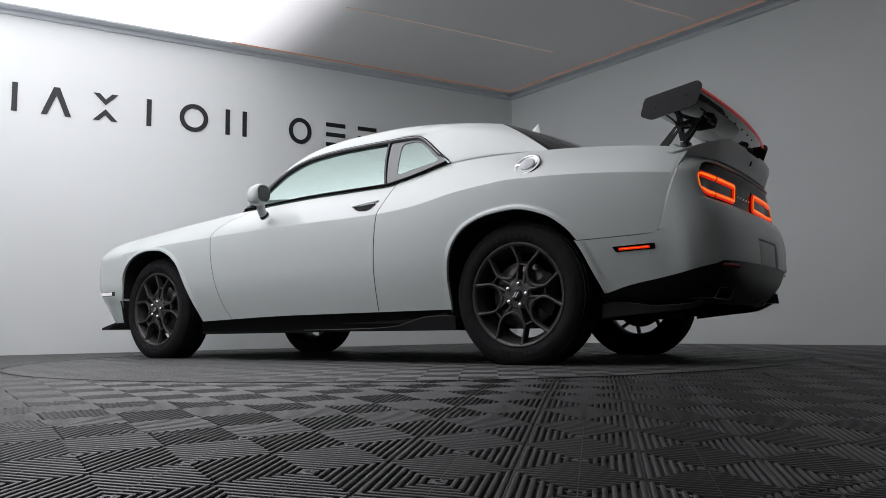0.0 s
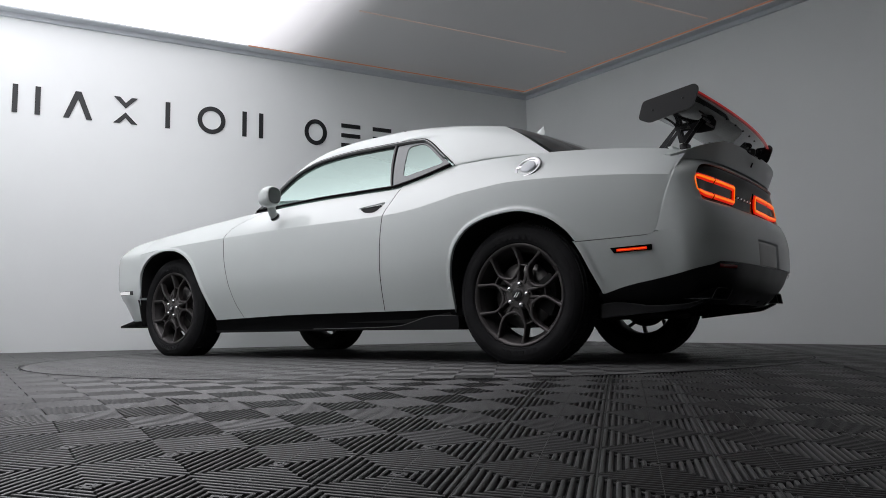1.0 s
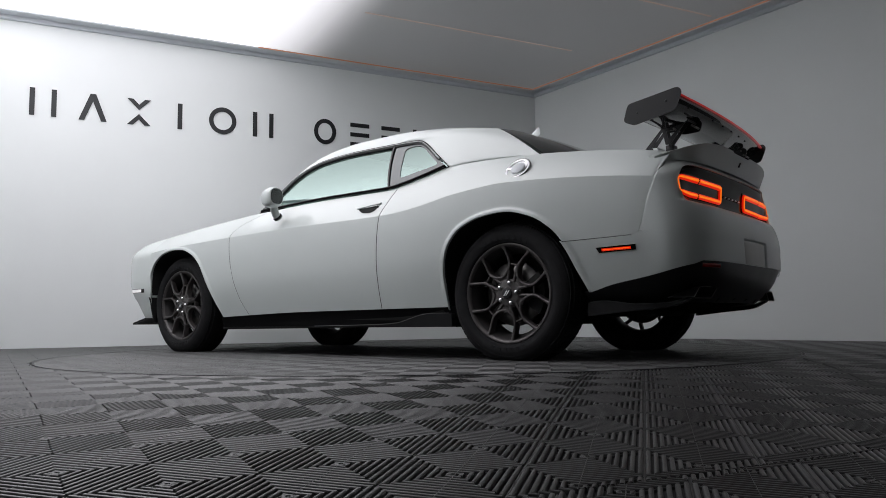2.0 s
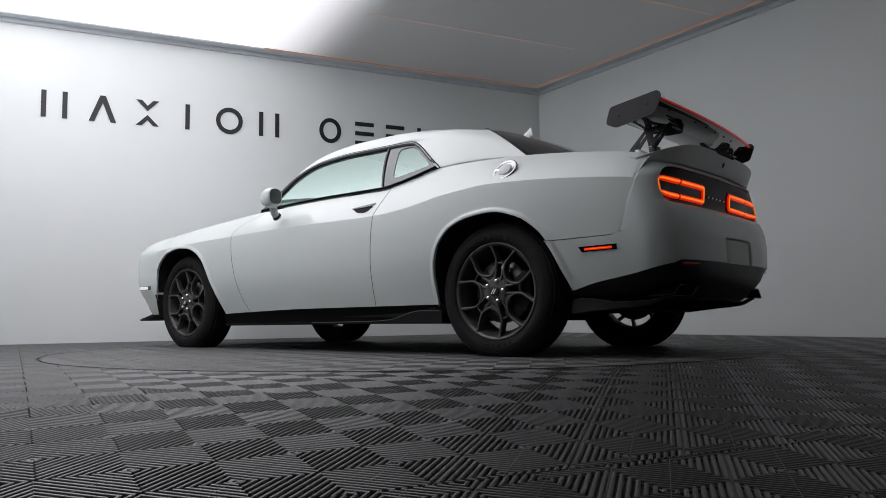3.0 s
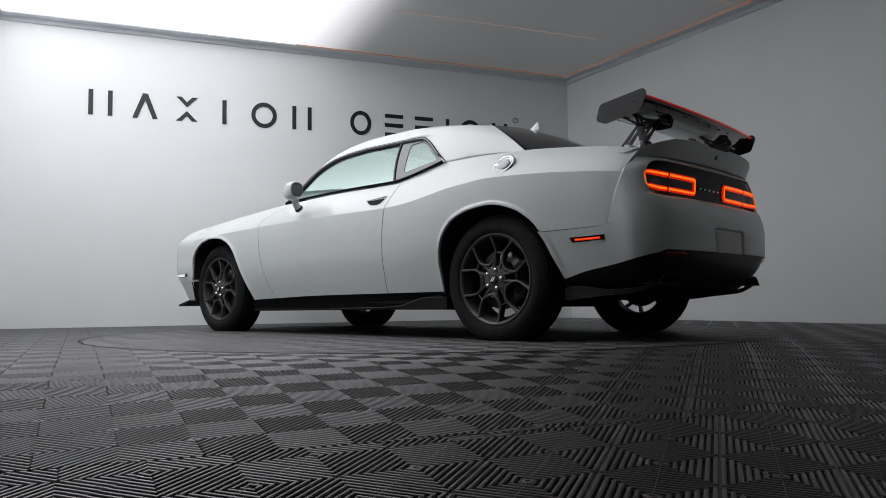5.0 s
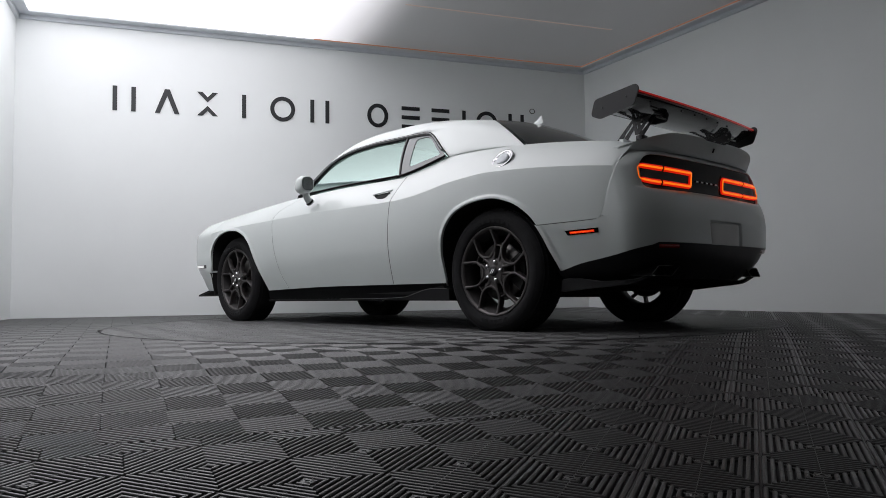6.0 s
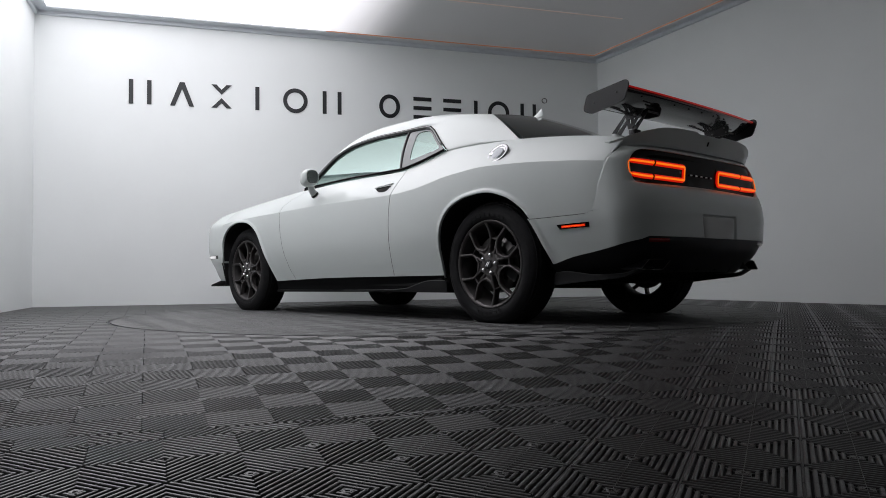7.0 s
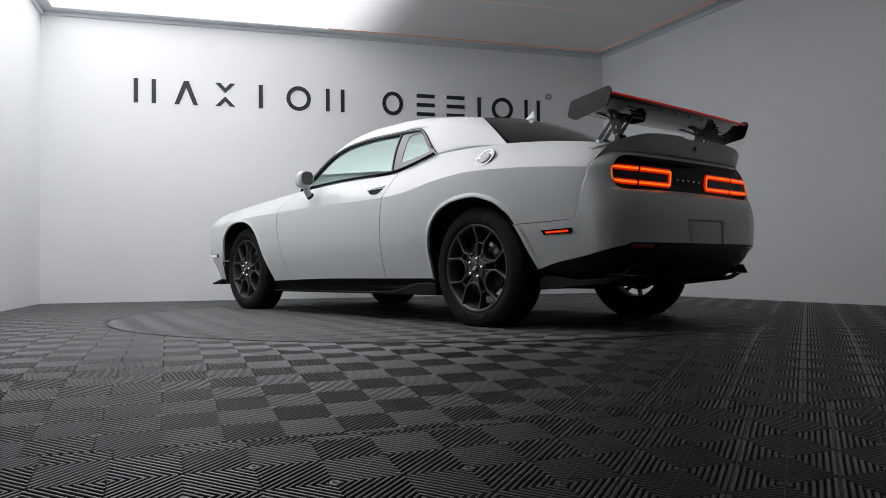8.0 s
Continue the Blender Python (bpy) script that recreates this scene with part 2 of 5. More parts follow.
def prism(bm, outline, axis_lo, axis_hi, plane="xz", bevel=0.0):
    """A flat plate: an outline in xz (or yz), between two values of the third axis."""
    put = (lambda p, d: (p[0], d, p[1])) if plane == "xz" else (lambda p, d: (d, p[0], p[1]))
    a = [bm.verts.new(put(p, axis_lo)) for p in outline]
    b = [bm.verts.new(put(p, axis_hi)) for p in outline]
    n = len(a)
    fs = [bm.faces.new(a), bm.faces.new(b[::-1])] + [bm.faces.new([a[i], b[i], b[(i + 1) % n], a[(i + 1) % n]]) for i in range(n)]
    if bevel:
        es = list({e for f in fs[:2] for e in f.edges})
        bmesh.ops.bevel(bm, geom=es, offset=bevel, segments=2, affect="EDGES", profile=0.5)
    return bm


def rounded(points, r, n=4):
    """An outline with its corners rounded by about r."""
    out = []
    P = [Vector(p) for p in points]
    for i, p in enumerate(P):
        a, b = P[i - 1] - p, P[(i + 1) % len(P)] - p
        ra, rb = min(r, a.length * 0.45), min(r, b.length * 0.45)
        s, e = p + a.normalized() * ra, p + b.normalized() * rb
        out += [tuple(s * (1 - t) ** 2 + p * 2 * t * (1 - t) + e * t * t) for t in (k / n for k in range(n + 1))]
    return out


def tube(bm, points, r, n=8, closed=False, flat=1.0):
    """A round bar along points."""
    P = [Vector(p) for p in points]
    rings = []
    for i, p in enumerate(P):
        d = (P[(i + 1) % len(P)] - P[i - 1]) if closed else (P[min(i + 1, len(P) - 1)] - P[max(i - 1, 0)])
        d.normalize()
        a = d.orthogonal().normalized() if i == 0 else (rings_a - d * rings_a.dot(d)).normalized()
        rings_a = a
        b = d.cross(a)
        rings.append([bm.verts.new(p + a * r * math.cos(2 * math.pi * k / n) + b * r * flat * math.sin(2 * math.pi * k / n)) for k in range(n)])
    m = len(rings)
    for i in range(m if closed else m - 1):
        for k in range(n):
            bm.faces.new([rings[i][k], rings[(i + 1) % m][k], rings[(i + 1) % m][(k + 1) % n], rings[i][(k + 1) % n]])
    if not closed:
        bm.faces.new(rings[0][::-1])
        bm.faces.new(rings[-1])
    return bm


def turned(bm, profile, n=48, c=(0, 0, 0)):
    """A body turned round the y axis: profile of (radius, y)."""
    rings = [[bm.verts.new((c[0] + r * math.cos(2 * math.pi * k / n), c[1] + y, c[2] + r * math.sin(2 * math.pi * k / n))) for k in range(n)] for r, y in profile]
    for i in range(len(rings) - 1):
        for k in range(n):
            bm.faces.new([rings[i][k], rings[i][(k + 1) % n], rings[i + 1][(k + 1) % n], rings[i + 1][k]])
    return bm


# ---- the room ----
room_box("wall_front", (LEFT - 0.2, FRONT, -0.05), (RIGHT + 1.6, FRONT + 0.2, 3.4), M_WALL, "white painted studio wall behind the lettering", "wall")
room_box("wall_left", (LEFT - 0.2, BACK - 0.2, -0.45), (LEFT, FRONT, 3.4), M_WALL, "white painted studio side wall", "wall")
# added behind the camera, never in view
room_box("wall_back", (LEFT, BACK - 0.2, -0.45), (RIGHT + 1.6, BACK, 3.4), M_DARKWALL, "unseen dark wall added to close the studio", "wall")
bm = bmesh.new()
ra = lambda b: RIGHT + SPLAY * (FRONT - b)
prism_pts = [(ra(FRONT), FRONT), (ra(BACK), BACK), (ra(BACK) + 0.2, BACK), (ra(FRONT) + 0.2, FRONT)]
lo = [bm.verts.new((a, b, -0.45)) for a, b in prism_pts]
hi = [bm.verts.new((a, b, 3.4)) for a, b in prism_pts]
bm.faces.new(lo), bm.faces.new(hi)
for i in range(4):
    bm.faces.new([lo[i], lo[(i + 1) % 4], hi[(i + 1) % 4], hi[i]])
wall_right = part("wall_right", bm, M_WALL, smooth=False)
wall_right.matrix_basis = ROOM
tagged(wall_right, "plain grey-white studio wall with a cornice above", "wall", kind="structure")
bm = bmesh.new()
box(bm, (LEFT, BACK, 0), (RIGHT + 1.6, FRONT, 0.1))
for v in bm.verts:
    v.co.z += ceil_at(v.co.x)
ceiling = part("ceiling", bm, M_CEIL, smooth=False)
ceiling.matrix_basis = ROOM
tagged(ceiling, "stretched fabric ceiling, backlit bright over one half", "ceiling", kind="structure")


def cornice(name, p, q, inward, label):
    """A stepped moulding along the wall from p to q (room a, b); inward: the way into the room."""
    bm = bmesh.new()
    p, q, w = Vector((*p, 0)), Vector((*q, 0)), Vector((*inward, 0)).normalized()
    prof = [(0.0, -0.062), (0.028, -0.062), (0.035, -0.055), (0.035, -0.024), (0.042, -0.020), (0.135, -0.020), (0.14, -0.016), (0.14, -0.003), (0.0, -0.003)]
    a = [bm.verts.new(p + w * d + Vector((0, 0, ceil_at(p.x + w.x * d) + z))) for d, z in prof]
    b = [bm.verts.new(q + w * d + Vector((0, 0, ceil_at(q.x + w.x * d) + z))) for d, z in prof]
    n = len(a)
    bm.faces.new(a), bm.faces.new(b[::-1])
    for i in range(n):
        bm.faces.new([a[i], b[i], b[(i + 1) % n], a[(i + 1) % n]])
    ob = part(name, bm, M_TRIM, smooth=False)
    ob.matrix_basis = ROOM
    return tagged(ob, label, "cornice", kind="structure")


cornice("trim_front", (LEFT, FRONT), (RIGHT, FRONT), (0, -1), "pale grey ceiling cornice over the lettered wall")
cornice("trim_right", (ra(FRONT), FRONT), (ra(BACK), BACK), (-1, -SPLAY), "pale grey ceiling cornice over the plain wall")
cornice("trim_left", (LEFT, BACK), (LEFT, FRONT), (1, 0), "pale grey ceiling cornice over the side wall")
for nm, pts in (("trim_warm_front", ((-1.02, FRONT - 0.141), (RIGHT - 0.13, FRONT - 0.141), (RIGHT - 0.13, FRONT - 0.149), (-1.02, FRONT - 0.149))),
                ("trim_warm_right", ((ra(FRONT - .15) - 0.142, FRONT - 0.15), (ra(BACK) - 0.142, BACK), (ra(BACK) - 0.150, BACK), (ra(FRONT - .15) - 0.150, FRONT - 0.15)))):
    bm = bmesh.new()
    lo = [bm.verts.new((*p, ceil_at(p[0]) - 0.011)) for p in pts]
    hi = [bm.verts.new((*p, ceil_at(p[0]))) for p in pts]
    bm.faces.new(lo), bm.faces.new(hi)
    for i in range(4):
        bm.faces.new([lo[i], lo[(i + 1) % 4], hi[(i + 1) % 4], hi[i]])
    ob = part(nm, bm, M_WARM, smooth=False)
    ob.matrix_basis = ROOM
    tagged(ob, "thin warm glowing strip along the cornice", "trim", kind="structure")
for b0, a0, a1 in ((2.83, -0.33, 2.05), (1.47, 0.27, 2.7), (0.11, -0.13, 2.8)):
    bm = bmesh.new()
    box(bm, (a0, b0 - 0.012, -0.004), (a1, b0 + 0.012, 0.01))
    for v in bm.verts:
        v.co.z += ceil_at(v.co.x)
    line = part("trim_ceiling_line", bm, M_STREAK, smooth=False)
    line.matrix_basis = ROOM
    tagged(line, "faint warm light line in the ceiling fabric", "ceiling light", kind="structure")

# ---- wall lettering, as plain shapes ----
LET_LO, LET_HI, STROKE = 2.200, 2.465, 0.045


def ring_shape(bm, a0, a1, z0, z1, w, n=40):
    ca, cz, ra_, rz = (a0 + a1) / 2, (z0 + z1) / 2, (a1 - a0) / 2, (z1 - z0) / 2
    loops = []
    for d, k in ((0.0, 0.0), (w, 0.0), (w, 0.006), (0.0, 0.006)):
        loops.append([bm.verts.new((ca + (ra_ - d) * math.cos(2 * math.pi * i / n), FRONT - 0.001 - k, cz + (rz - d) * math.sin(2 * math.pi * i / n))) for i in range(n)])
    for q in range(4):
        for i in range(n):
            bm.faces.new([loops[q][i], loops[q][(i + 1) % n], loops[(q + 1) % 4][(i + 1) % n], loops[(q + 1) % 4][i]])


def bar_shape(bm, a0, a1, z0, z1):
    box(bm, (a0, FRONT - 0.007, z0), (a1, FRONT - 0.001, z1))


def sign_piece(kind, a0, a1):
    mark = new("wall_mark")
    mark.matrix_basis = ROOM @ pose((a0 + a1) / 2, FRONT, LET_LO)
    bpy.context.view_layer.update()
    tagged(mark, "flat black sign shape fixed to the white wall", "sign", group="row of black marks on the wall")
    c, zm = (a0 + a1) / 2, (LET_LO + LET_HI) / 2

    def piece(fill, *args):
        bm = bmesh.new()
        fill(bm, *args)
        ob = part("stroke", bm, M_LETTER, smooth=False)
        ob.parent = mark
        ob.matrix_parent_inverse = Matrix.Translation((-c, -FRONT, -LET_LO))
        return ob
    if kind == "pair":
        piece(bar_shape, a0, a0 + STROKE, LET_LO, LET_HI)
        piece(bar_shape, a1 - STROKE, a1, LET_LO, LET_HI)
    elif kind == "bar":
        piece(bar_shape, c - STROKE / 2, c + STROKE / 2, LET_LO, LET_HI)
    elif kind == "ring":
        piece(ring_shape, a0, a1, LET_LO - 0.01, LET_HI + 0.01, STROKE)
    elif kind == "rows":
        for z in (LET_LO, (LET_LO + LET_HI - STROKE) / 2, LET_HI - STROKE):
            piece(bar_shape, a0, a1, z, z + STROKE)
    elif kind == "wedge":
        w = 0.05
        piece(prism, [(a0, LET_LO), (c - w / 2, LET_HI), (c + w / 2, LET_HI), (a1, LET_LO), (a1 - w, LET_LO), (c, LET_HI - 0.075), (a0 + w, LET_LO)], FRONT - 0.007, FRONT - 0.001)
    elif kind == "lozenge":
        for s in (1, -1):
            piece(prism, [(c, zm + s * 0.02), (a0, zm + s * 0.131), (a0 + 0.055, zm + s * 0.131), (c, zm + s * 0.075), (a1 - 0.055, zm + s * 0.131), (a1, zm + s * 0.131)], FRONT - 0.007, FRONT - 0.001)
    elif kind == "dot":
        piece(ring_shape, a0, a1, 2.487, 2.553, 0.007, 20)
    return mark


for kind, a0, a1 in (("pair", -3.137, -2.907), ("wedge", -2.715, -2.465), ("lozenge", -2.28, -2.062), ("bar", -1.888, -1.672), ("ring", -1.492, -1.212), ("pair", -1.038, -0.818),
                     ("ring", -0.365, -0.110), ("rows", 0.058, 0.285), ("rows", 0.437, 0.667), ("bar", 0.836, 0.882), ("ring", 1.022, 1.305), ("pair", 1.46, 1.672), ("dot", 1.755, 1.83)):
    sign_piece(kind, a0, a1)


# ---- the car ----
car = tagged(new("car"), "white two-door coupe with a tall black rear wing", "car")
car.location = (-1.47, 0, 0)
bpy.context.view_layer.update()
WHEELBASE, HUB_Z, HUB_Y = 2.946, 0.36, 0.873

# lines of the body along x: crease height and half width, upper edge height and half width
zD = spline([(-3.8, 0.735), (-3.5, 0.757), (-3.05, 0.79), (-2.25, 0.82), (-1.5, 0.834), (-1.1, 0.834), (-0.84, 0.837), (-0.63, 0.852), (-0.48, 0.874), (-0.33, 0.9), (-0.16, 0.918), (0.0, 0.929), (0.31, 0.922), (0.55, 0.908), (0.8, 0.885), (0.95, 0.87)])
yD = spline([(-3.8, 0.76), (-3.72, 0.815), (-3.6, 0.868), (-3.4, 0.905), (-3.0, 0.925), (-2.3, 0.922), (-1.6, 0.922), (-0.9, 0.920), (-0.5, 0.922), (-0.1, 0.918), (0.15, 0.902), (0.35, 0.875), (0.5, 0.848), (0.67, 0.815), (0.8, 0.775), (0.95, 0.70)])
zE = spline([(-3.8, 0.80), (-3.7, 0.83), (-3.6, 0.850), (-3.4, 0.889), (-2.9, 0.932), (-2.5, 0.957), (-2.05, 0.977), (-1.3, 1.003), (-0.87, 1.003), (-0.65, 1.043), (-0.44, 1.096), (-0.2, 1.108), (0.1, 1.10), (0.4, 1.078), (0.7, 1.04), (0.88, 1.0)])
yE = spline([(-3.8, 0.66), (-3.6, 0.74), (-3.4, 0.76), (-2.9, 0.78), (-2.5, 0.80), (-2.05, 0.832), (-1.3, 0.818), (-0.87, 0.818), (-0.65, 0.797), (-0.44, 0.766), (-0.2, 0.735), (0.1, 0.71), (0.4, 0.69), (0.7, 0.67), (0.88, 0.65)])
low_off = spline([(-0.62, -0.075), (-0.54, -0.055), (-0.42, -0.024), (-0.28, 0.0), (-0.13, 0.007), (-0.03, 0.003), (0.0, 0.0)])


rear_arch = spline([(-0.394, 0.28), (-0.389, 0.46), (-0.371, 0.557), (-0.335, 0.637), (-0.246, 0.718), (-0.111, 0.763), (0.025, 0.776), (0.173, 0.742), (0.289, 0.665), (0.358, 0.568), (0.409, 0.45), (0.448, 0.356)])
REAR_COLS = [-0.394, -0.389, -0.381, -0.371, -0.356, -0.335, -0.3, -0.246, -0.18, -0.111, -0.045, 0.025, 0.1, 0.173, 0.235, 0.289, 0.33, 0.358, 0.385, 0.409, 0.43, 0.448]
front_arch = spline([(-3.29, 0.44), (-3.286, 0.49), (-3.262, 0.62), (-3.2, 0.70), (-3.1, 0.752), (-2.96, 0.775), (-2.84, 0.768), (-2.72, 0.728), (-2.63, 0.66), (-2.56, 0.545), (-2.49, 0.41), (-2.415, 0.27)])
FRONT_COLS = [-3.29, -3.286, -3.276, -3.262, -3.235, -3.2, -3.15, -3.1, -3.03, -2.96, -2.9, -2.85, -2.8, -2.744, -2.7, -2.66, -2.62, -2.58, -2.54, -2.5, -2.46, -2.415]
REAR_COLS = sorted(REAR_COLS + [(a + b) / 2 for a, b in zip(REAR_COLS, REAR_COLS[1:])])
FRONT_COLS = sorted(FRONT_COLS + [(a + b) / 2 for a, b in zip(FRONT_COLS, FRONT_COLS[1:])])
ARCHES = [[(x, f(x)) for x in xs] for f, xs in ((front_arch, FRONT_COLS), (rear_arch, REAR_COLS))]


def off_arch(poly, x, z):
    """Distance from a point of the flank to the edge of a wheel arch."""
    best = 1.0
    for (ax, az), (bx, bz) in zip(poly, poly[1:]):
        dx, dz = bx - ax, bz - az
        t = min(max(((x - ax) * dx + (z - az) * dz) / (dx * dx + dz * dz), 0.0), 1.0)
        best = min(best, math.hypot(x - ax - dx * t, z - az - dz * t))
    return best


def half(x, z):
    """The body's half width at x and height z."""
    d, yd = zD(x), yD(x)
    if z <= d:
        y = yd + low_off(z - d)
    else:
        t = min((z - d) / max(zE(x) - d, 0.01), 1.2)
        y = yd + (yE(x) - yd) * (0.72 * t + 0.28 * t * t)
    for poly in ARCHES:
        if poly[0][0] - 0.05 < x < poly[-1][0] + 0.05 and z < 0.85:
            t = min(max((off_arch(poly, x, z) - 0.011) / 0.014, 0.0), 1.0)
            y += (0.009 if x > -1.5 else 0.007) * (1 - t * t * (3 - 2 * t)) * min(1.0, max(0.2, (z - 0.26) / 0.2))
    return y


def side(s):
    return lambda x, z: Vector((x, s * half(x, z), z))


door_front = spline([(0.27, -2.118), (0.382, -2.188), (0.55, -2.244), (0.70, -2.271), (0.82, -2.28), (0.86, -2.262), (0.90, -2.20), (0.95, -2.05), (0.99, -1.93)])
door_rear = spline([(0.29, -0.882), (0.52, -0.876), (0.74, -0.862), (0.84, -0.85), (0.92, -0.82), (1.01, -0.79)])
sill = spline([(-2.42, 0.266), (-2.118, 0.276), (-1.6, 0.289), (-0.88, 0.294), (-0.39, 0.297)])
low_rear = spline([(0.448, 0.352), (0.552, 0.385), (0.785, 0.431), (0.908, 0.469), (0.96, 0.485), (1.1, 0.49)])
GAP = 0.0030
SEAM_GAP = 0.0019


def skin(s, cols, lo, hi):
    """A skin panel: every column runs along x = col(z) from lo(x) up to hi(x), with a row on the crease."""
    f = side(s)

    def at(i, v):
        z = 0.6
        for _ in range(4):
            x = cols[i](z)
            a, b, d = lo(x), hi(x), zD(x)
            if a < d - 0.003 and d + 0.003 < b:
                z = a + (d - a) * (v / 0.6) if v <= 0.6 else d + (b - d) * (v - 0.6) / 0.4
            else:
                z = a + (b - a) * v
        return f(x, z)
    vs = [0, 0.012, 0.026, 0.042, 0.06, 0.08, 0.11] + steps(0.15, 0.54, 11) + [0.565, 0.585, 0.5955, 0.6, 0.6045, 0.615, 0.64] + steps(0.67, 1, 8)
    return sheet(at, range(len(cols)), vs, (0, -s * 0.018, 0))


def fixed(xs):
    return [lambda z, x=x: x for x in xs]


def between(xl, xr, us):
    return [lambda z, u=u: xl(z) + (xr(z) - xl(z)) * u for u in us]


def seam(x):
    """The joint between quarter panel and rear bumper."""
    level, steep = 0.602 + 0.035 * max(x - 0.33, 0), 0.632 + 3.5 * (x - 0.710)
    return (level + steep + math.hypot(level - steep, 0.034)) / 2


for s in (-1, 1):
    part("front_fender", skin(s, fixed(FRONT_COLS) + between(lambda z: -2.415, lambda z: door_front(min(z, 0.985)) - GAP, [t ** 1.5 for t in steps(0, 1, 16)][1:]),
                              lambda x: front_arch(x) if x <= -2.415 else sill(x), lambda x: zE(x) - 0.002), M_PAINT, car, "white front wing over the wheel arch")
    part("door", skin(s, between(lambda z: door_front(min(z, 0.985)) + GAP, lambda z: door_rear(z) - GAP, steps(0, 1, 40)), sill, lambda x: zE(x) - 0.004), M_PAINT, car, "white door skin with a recessed handle")
    part("quarter_panel", skin(s, between(lambda z: door_rear(z) + GAP, lambda z: -0.394, [1 - (1 - t) ** 1.7 for t in steps(0, 1, 22)][:-1]) + fixed([x for x in REAR_COLS if x < 0.332] + [0.338, 0.36, 0.4, 0.46, 0.52, 0.58, 0.61, 0.63, 0.645, 0.655, 0.664, 0.672, 0.68, 0.688, 0.696, 0.705, 0.72, 0.735, 0.75, 0.765, 0.778, 0.79, 0.80, 0.81, 0.818]),
                               lambda x: sill(x) if x < -0.394 else max(rear_arch(x), seam(x) + SEAM_GAP if x > 0.33 else 0) if x < 0.345 else min(seam(x) + SEAM_GAP, zE(x) - 0.004), zE), M_PAINT, car, "white rear quarter with a wide hip")

for s in (-1, 1):       # dark strips just inside the door gaps, standing in for their shade
    for edge, z0, z1 in ((door_front, 0.28, 0.975), (door_rear, 0.30, 1.0)):
        part("door_seal", sheet(lambda z, u: side(s)(edge(z) + 0.012 * (u - 0.5), z) - Vector((0, s * 0.0018, 0)), steps(z0, z1, 30), [0, 0.5, 1.0], (0, -s * 0.004, 0)), M_DARK, car)

# the tail, in plan round both corners
xC = spline([(0.28, 0.93), (0.36, 0.965), (0.44, 0.99), (0.5, 1.002), (0.6, 1.0), (0.66, 0.99), (0.70, 0.978), (0.74, 0.959), (0.764, 0.942), (0.7705, 0.930), (0.776, 0.902), (0.785, 0.894), (0.81, 0.890), (0.87, 0.893), (0.905, 0.898), (0.925, 0.905), (0.945, 0.914), (0.957, 0.916), (0.97, 0.906), (0.985, 0.895), (1.0, 0.885), (1.03, 0.87)])
corner = [(0.0, 0.0), (0.25, 0.002), (0.5, 0.007), (0.66, 0.014), (0.76, 0.024), (0.83, 0.040), (0.88, 0.062), (0.92, 0.090), (0.95, 0.122), (0.972, 0.155), (0.988, 0.192)]


soft_corner = [(0.0, 0.0), (0.25, 0.003), (0.5, 0.012), (0.65, 0.025), (0.75, 0.044), (0.83, 0.068), (0.89, 0.101), (0.93, 0.134), (0.96, 0.174), (0.982, 0.228)]
BLEND = lambda z: min(max((z - 0.58) / 0.34, 0.0), 1.0) * min(1.0, max(0.3, 1 - (z - 0.93) / 0.07))
xS = spline([(0.28, 0.93), (0.36, 0.965), (0.44, 0.99), (0.5, 1.002), (0.6, 1.0), (0.68, 0.985), (0.76, 0.958), (0.85, 0.925), (0.93, 0.9), (1.0, 0.882), (1.03, 0.87)])


def corner_fn(points):
    cache = {}

    def f(k, end):
        key = round(end, 4)
        if key not in cache:
            cache[key] = spline(points + [(1.0, max(end, points[-1][1] + 0.005))])
        return cache[key](k)
    return f


TAIL_X = 0.665           # here the tail begins
TAIL_FLAT, TAIL_ROUND = corner_fn(corner), corner_fn(soft_corner)


def tail(w, z, out=0.0):
    """w from -1 to 1 across the tail at height z."""
    k = abs(w)
    m = min(max((k - 0.66) / 0.26, 0.0), 1.0)
    m = m * m * (3 - 2 * m)
    y70, xc = half(TAIL_X, z), xC(z) * (1 - m) + xS(z) * m + out
    drop = TAIL_FLAT(k, xc - TAIL_X) * BLEND(z) + TAIL_ROUND(k, xc - TAIL_X) * (1 - BLEND(z))
    x, y = xc - drop, k * (y70 + out * 0.6)
    if x < 0.84:          # run into the flank
        t = max(0.0, (x - 0.715) / 0.125)
        t = t * t * (3 - 2 * t)
        y = half(x, z) * (1 - t) + y * t
    return Vector((x, math.copysign(y, w), z))


WS = [s * t for s, ts in ((-1, [1, 0.998, 0.995, 0.992, 0.988, 0.98, 0.965, 0.95, 0.92, 0.89, 0.85, 0.8, 0.74, 0.68, 0.6, 0.5, 0.4, 0.3, 0.25, 0.238, 0.23, 0.222, 0.214, 0.2, 0.1, 0.0]), (1, [0.1, 0.2, 0.214, 0.222, 0.23, 0.238, 0.25, 0.3, 0.4, 0.5, 0.6, 0.68, 0.74, 0.8, 0.85, 0.89, 0.92, 0.95, 0.965, 0.98, 0.988, 0.992, 0.995, 0.998, 1.0])) for t in ts]
# seen from behind, the lower edge sweeps up from the arch and is level across the middle
low_tail = lambda w: low_rear(tail(w, 0.47).x) if abs(w) > 0.80 else 0.489


@functools.lru_cache(None)
def x_seam(z):
    """Where the tail meets the upright part of that joint at height z."""
    lo, hi = 0.62, 0.85
    for _ in range(20):
        m = (lo + hi) / 2
        lo, hi = (m, hi) if seam(m) < max(z, 0.632) else (lo, m)
    return lo + 0.0046


SIDE_XS = [0.336] + [x for x in REAR_COLS if x > 0.34] + [0.48, 0.52, 0.56, 0.60, 0.635]


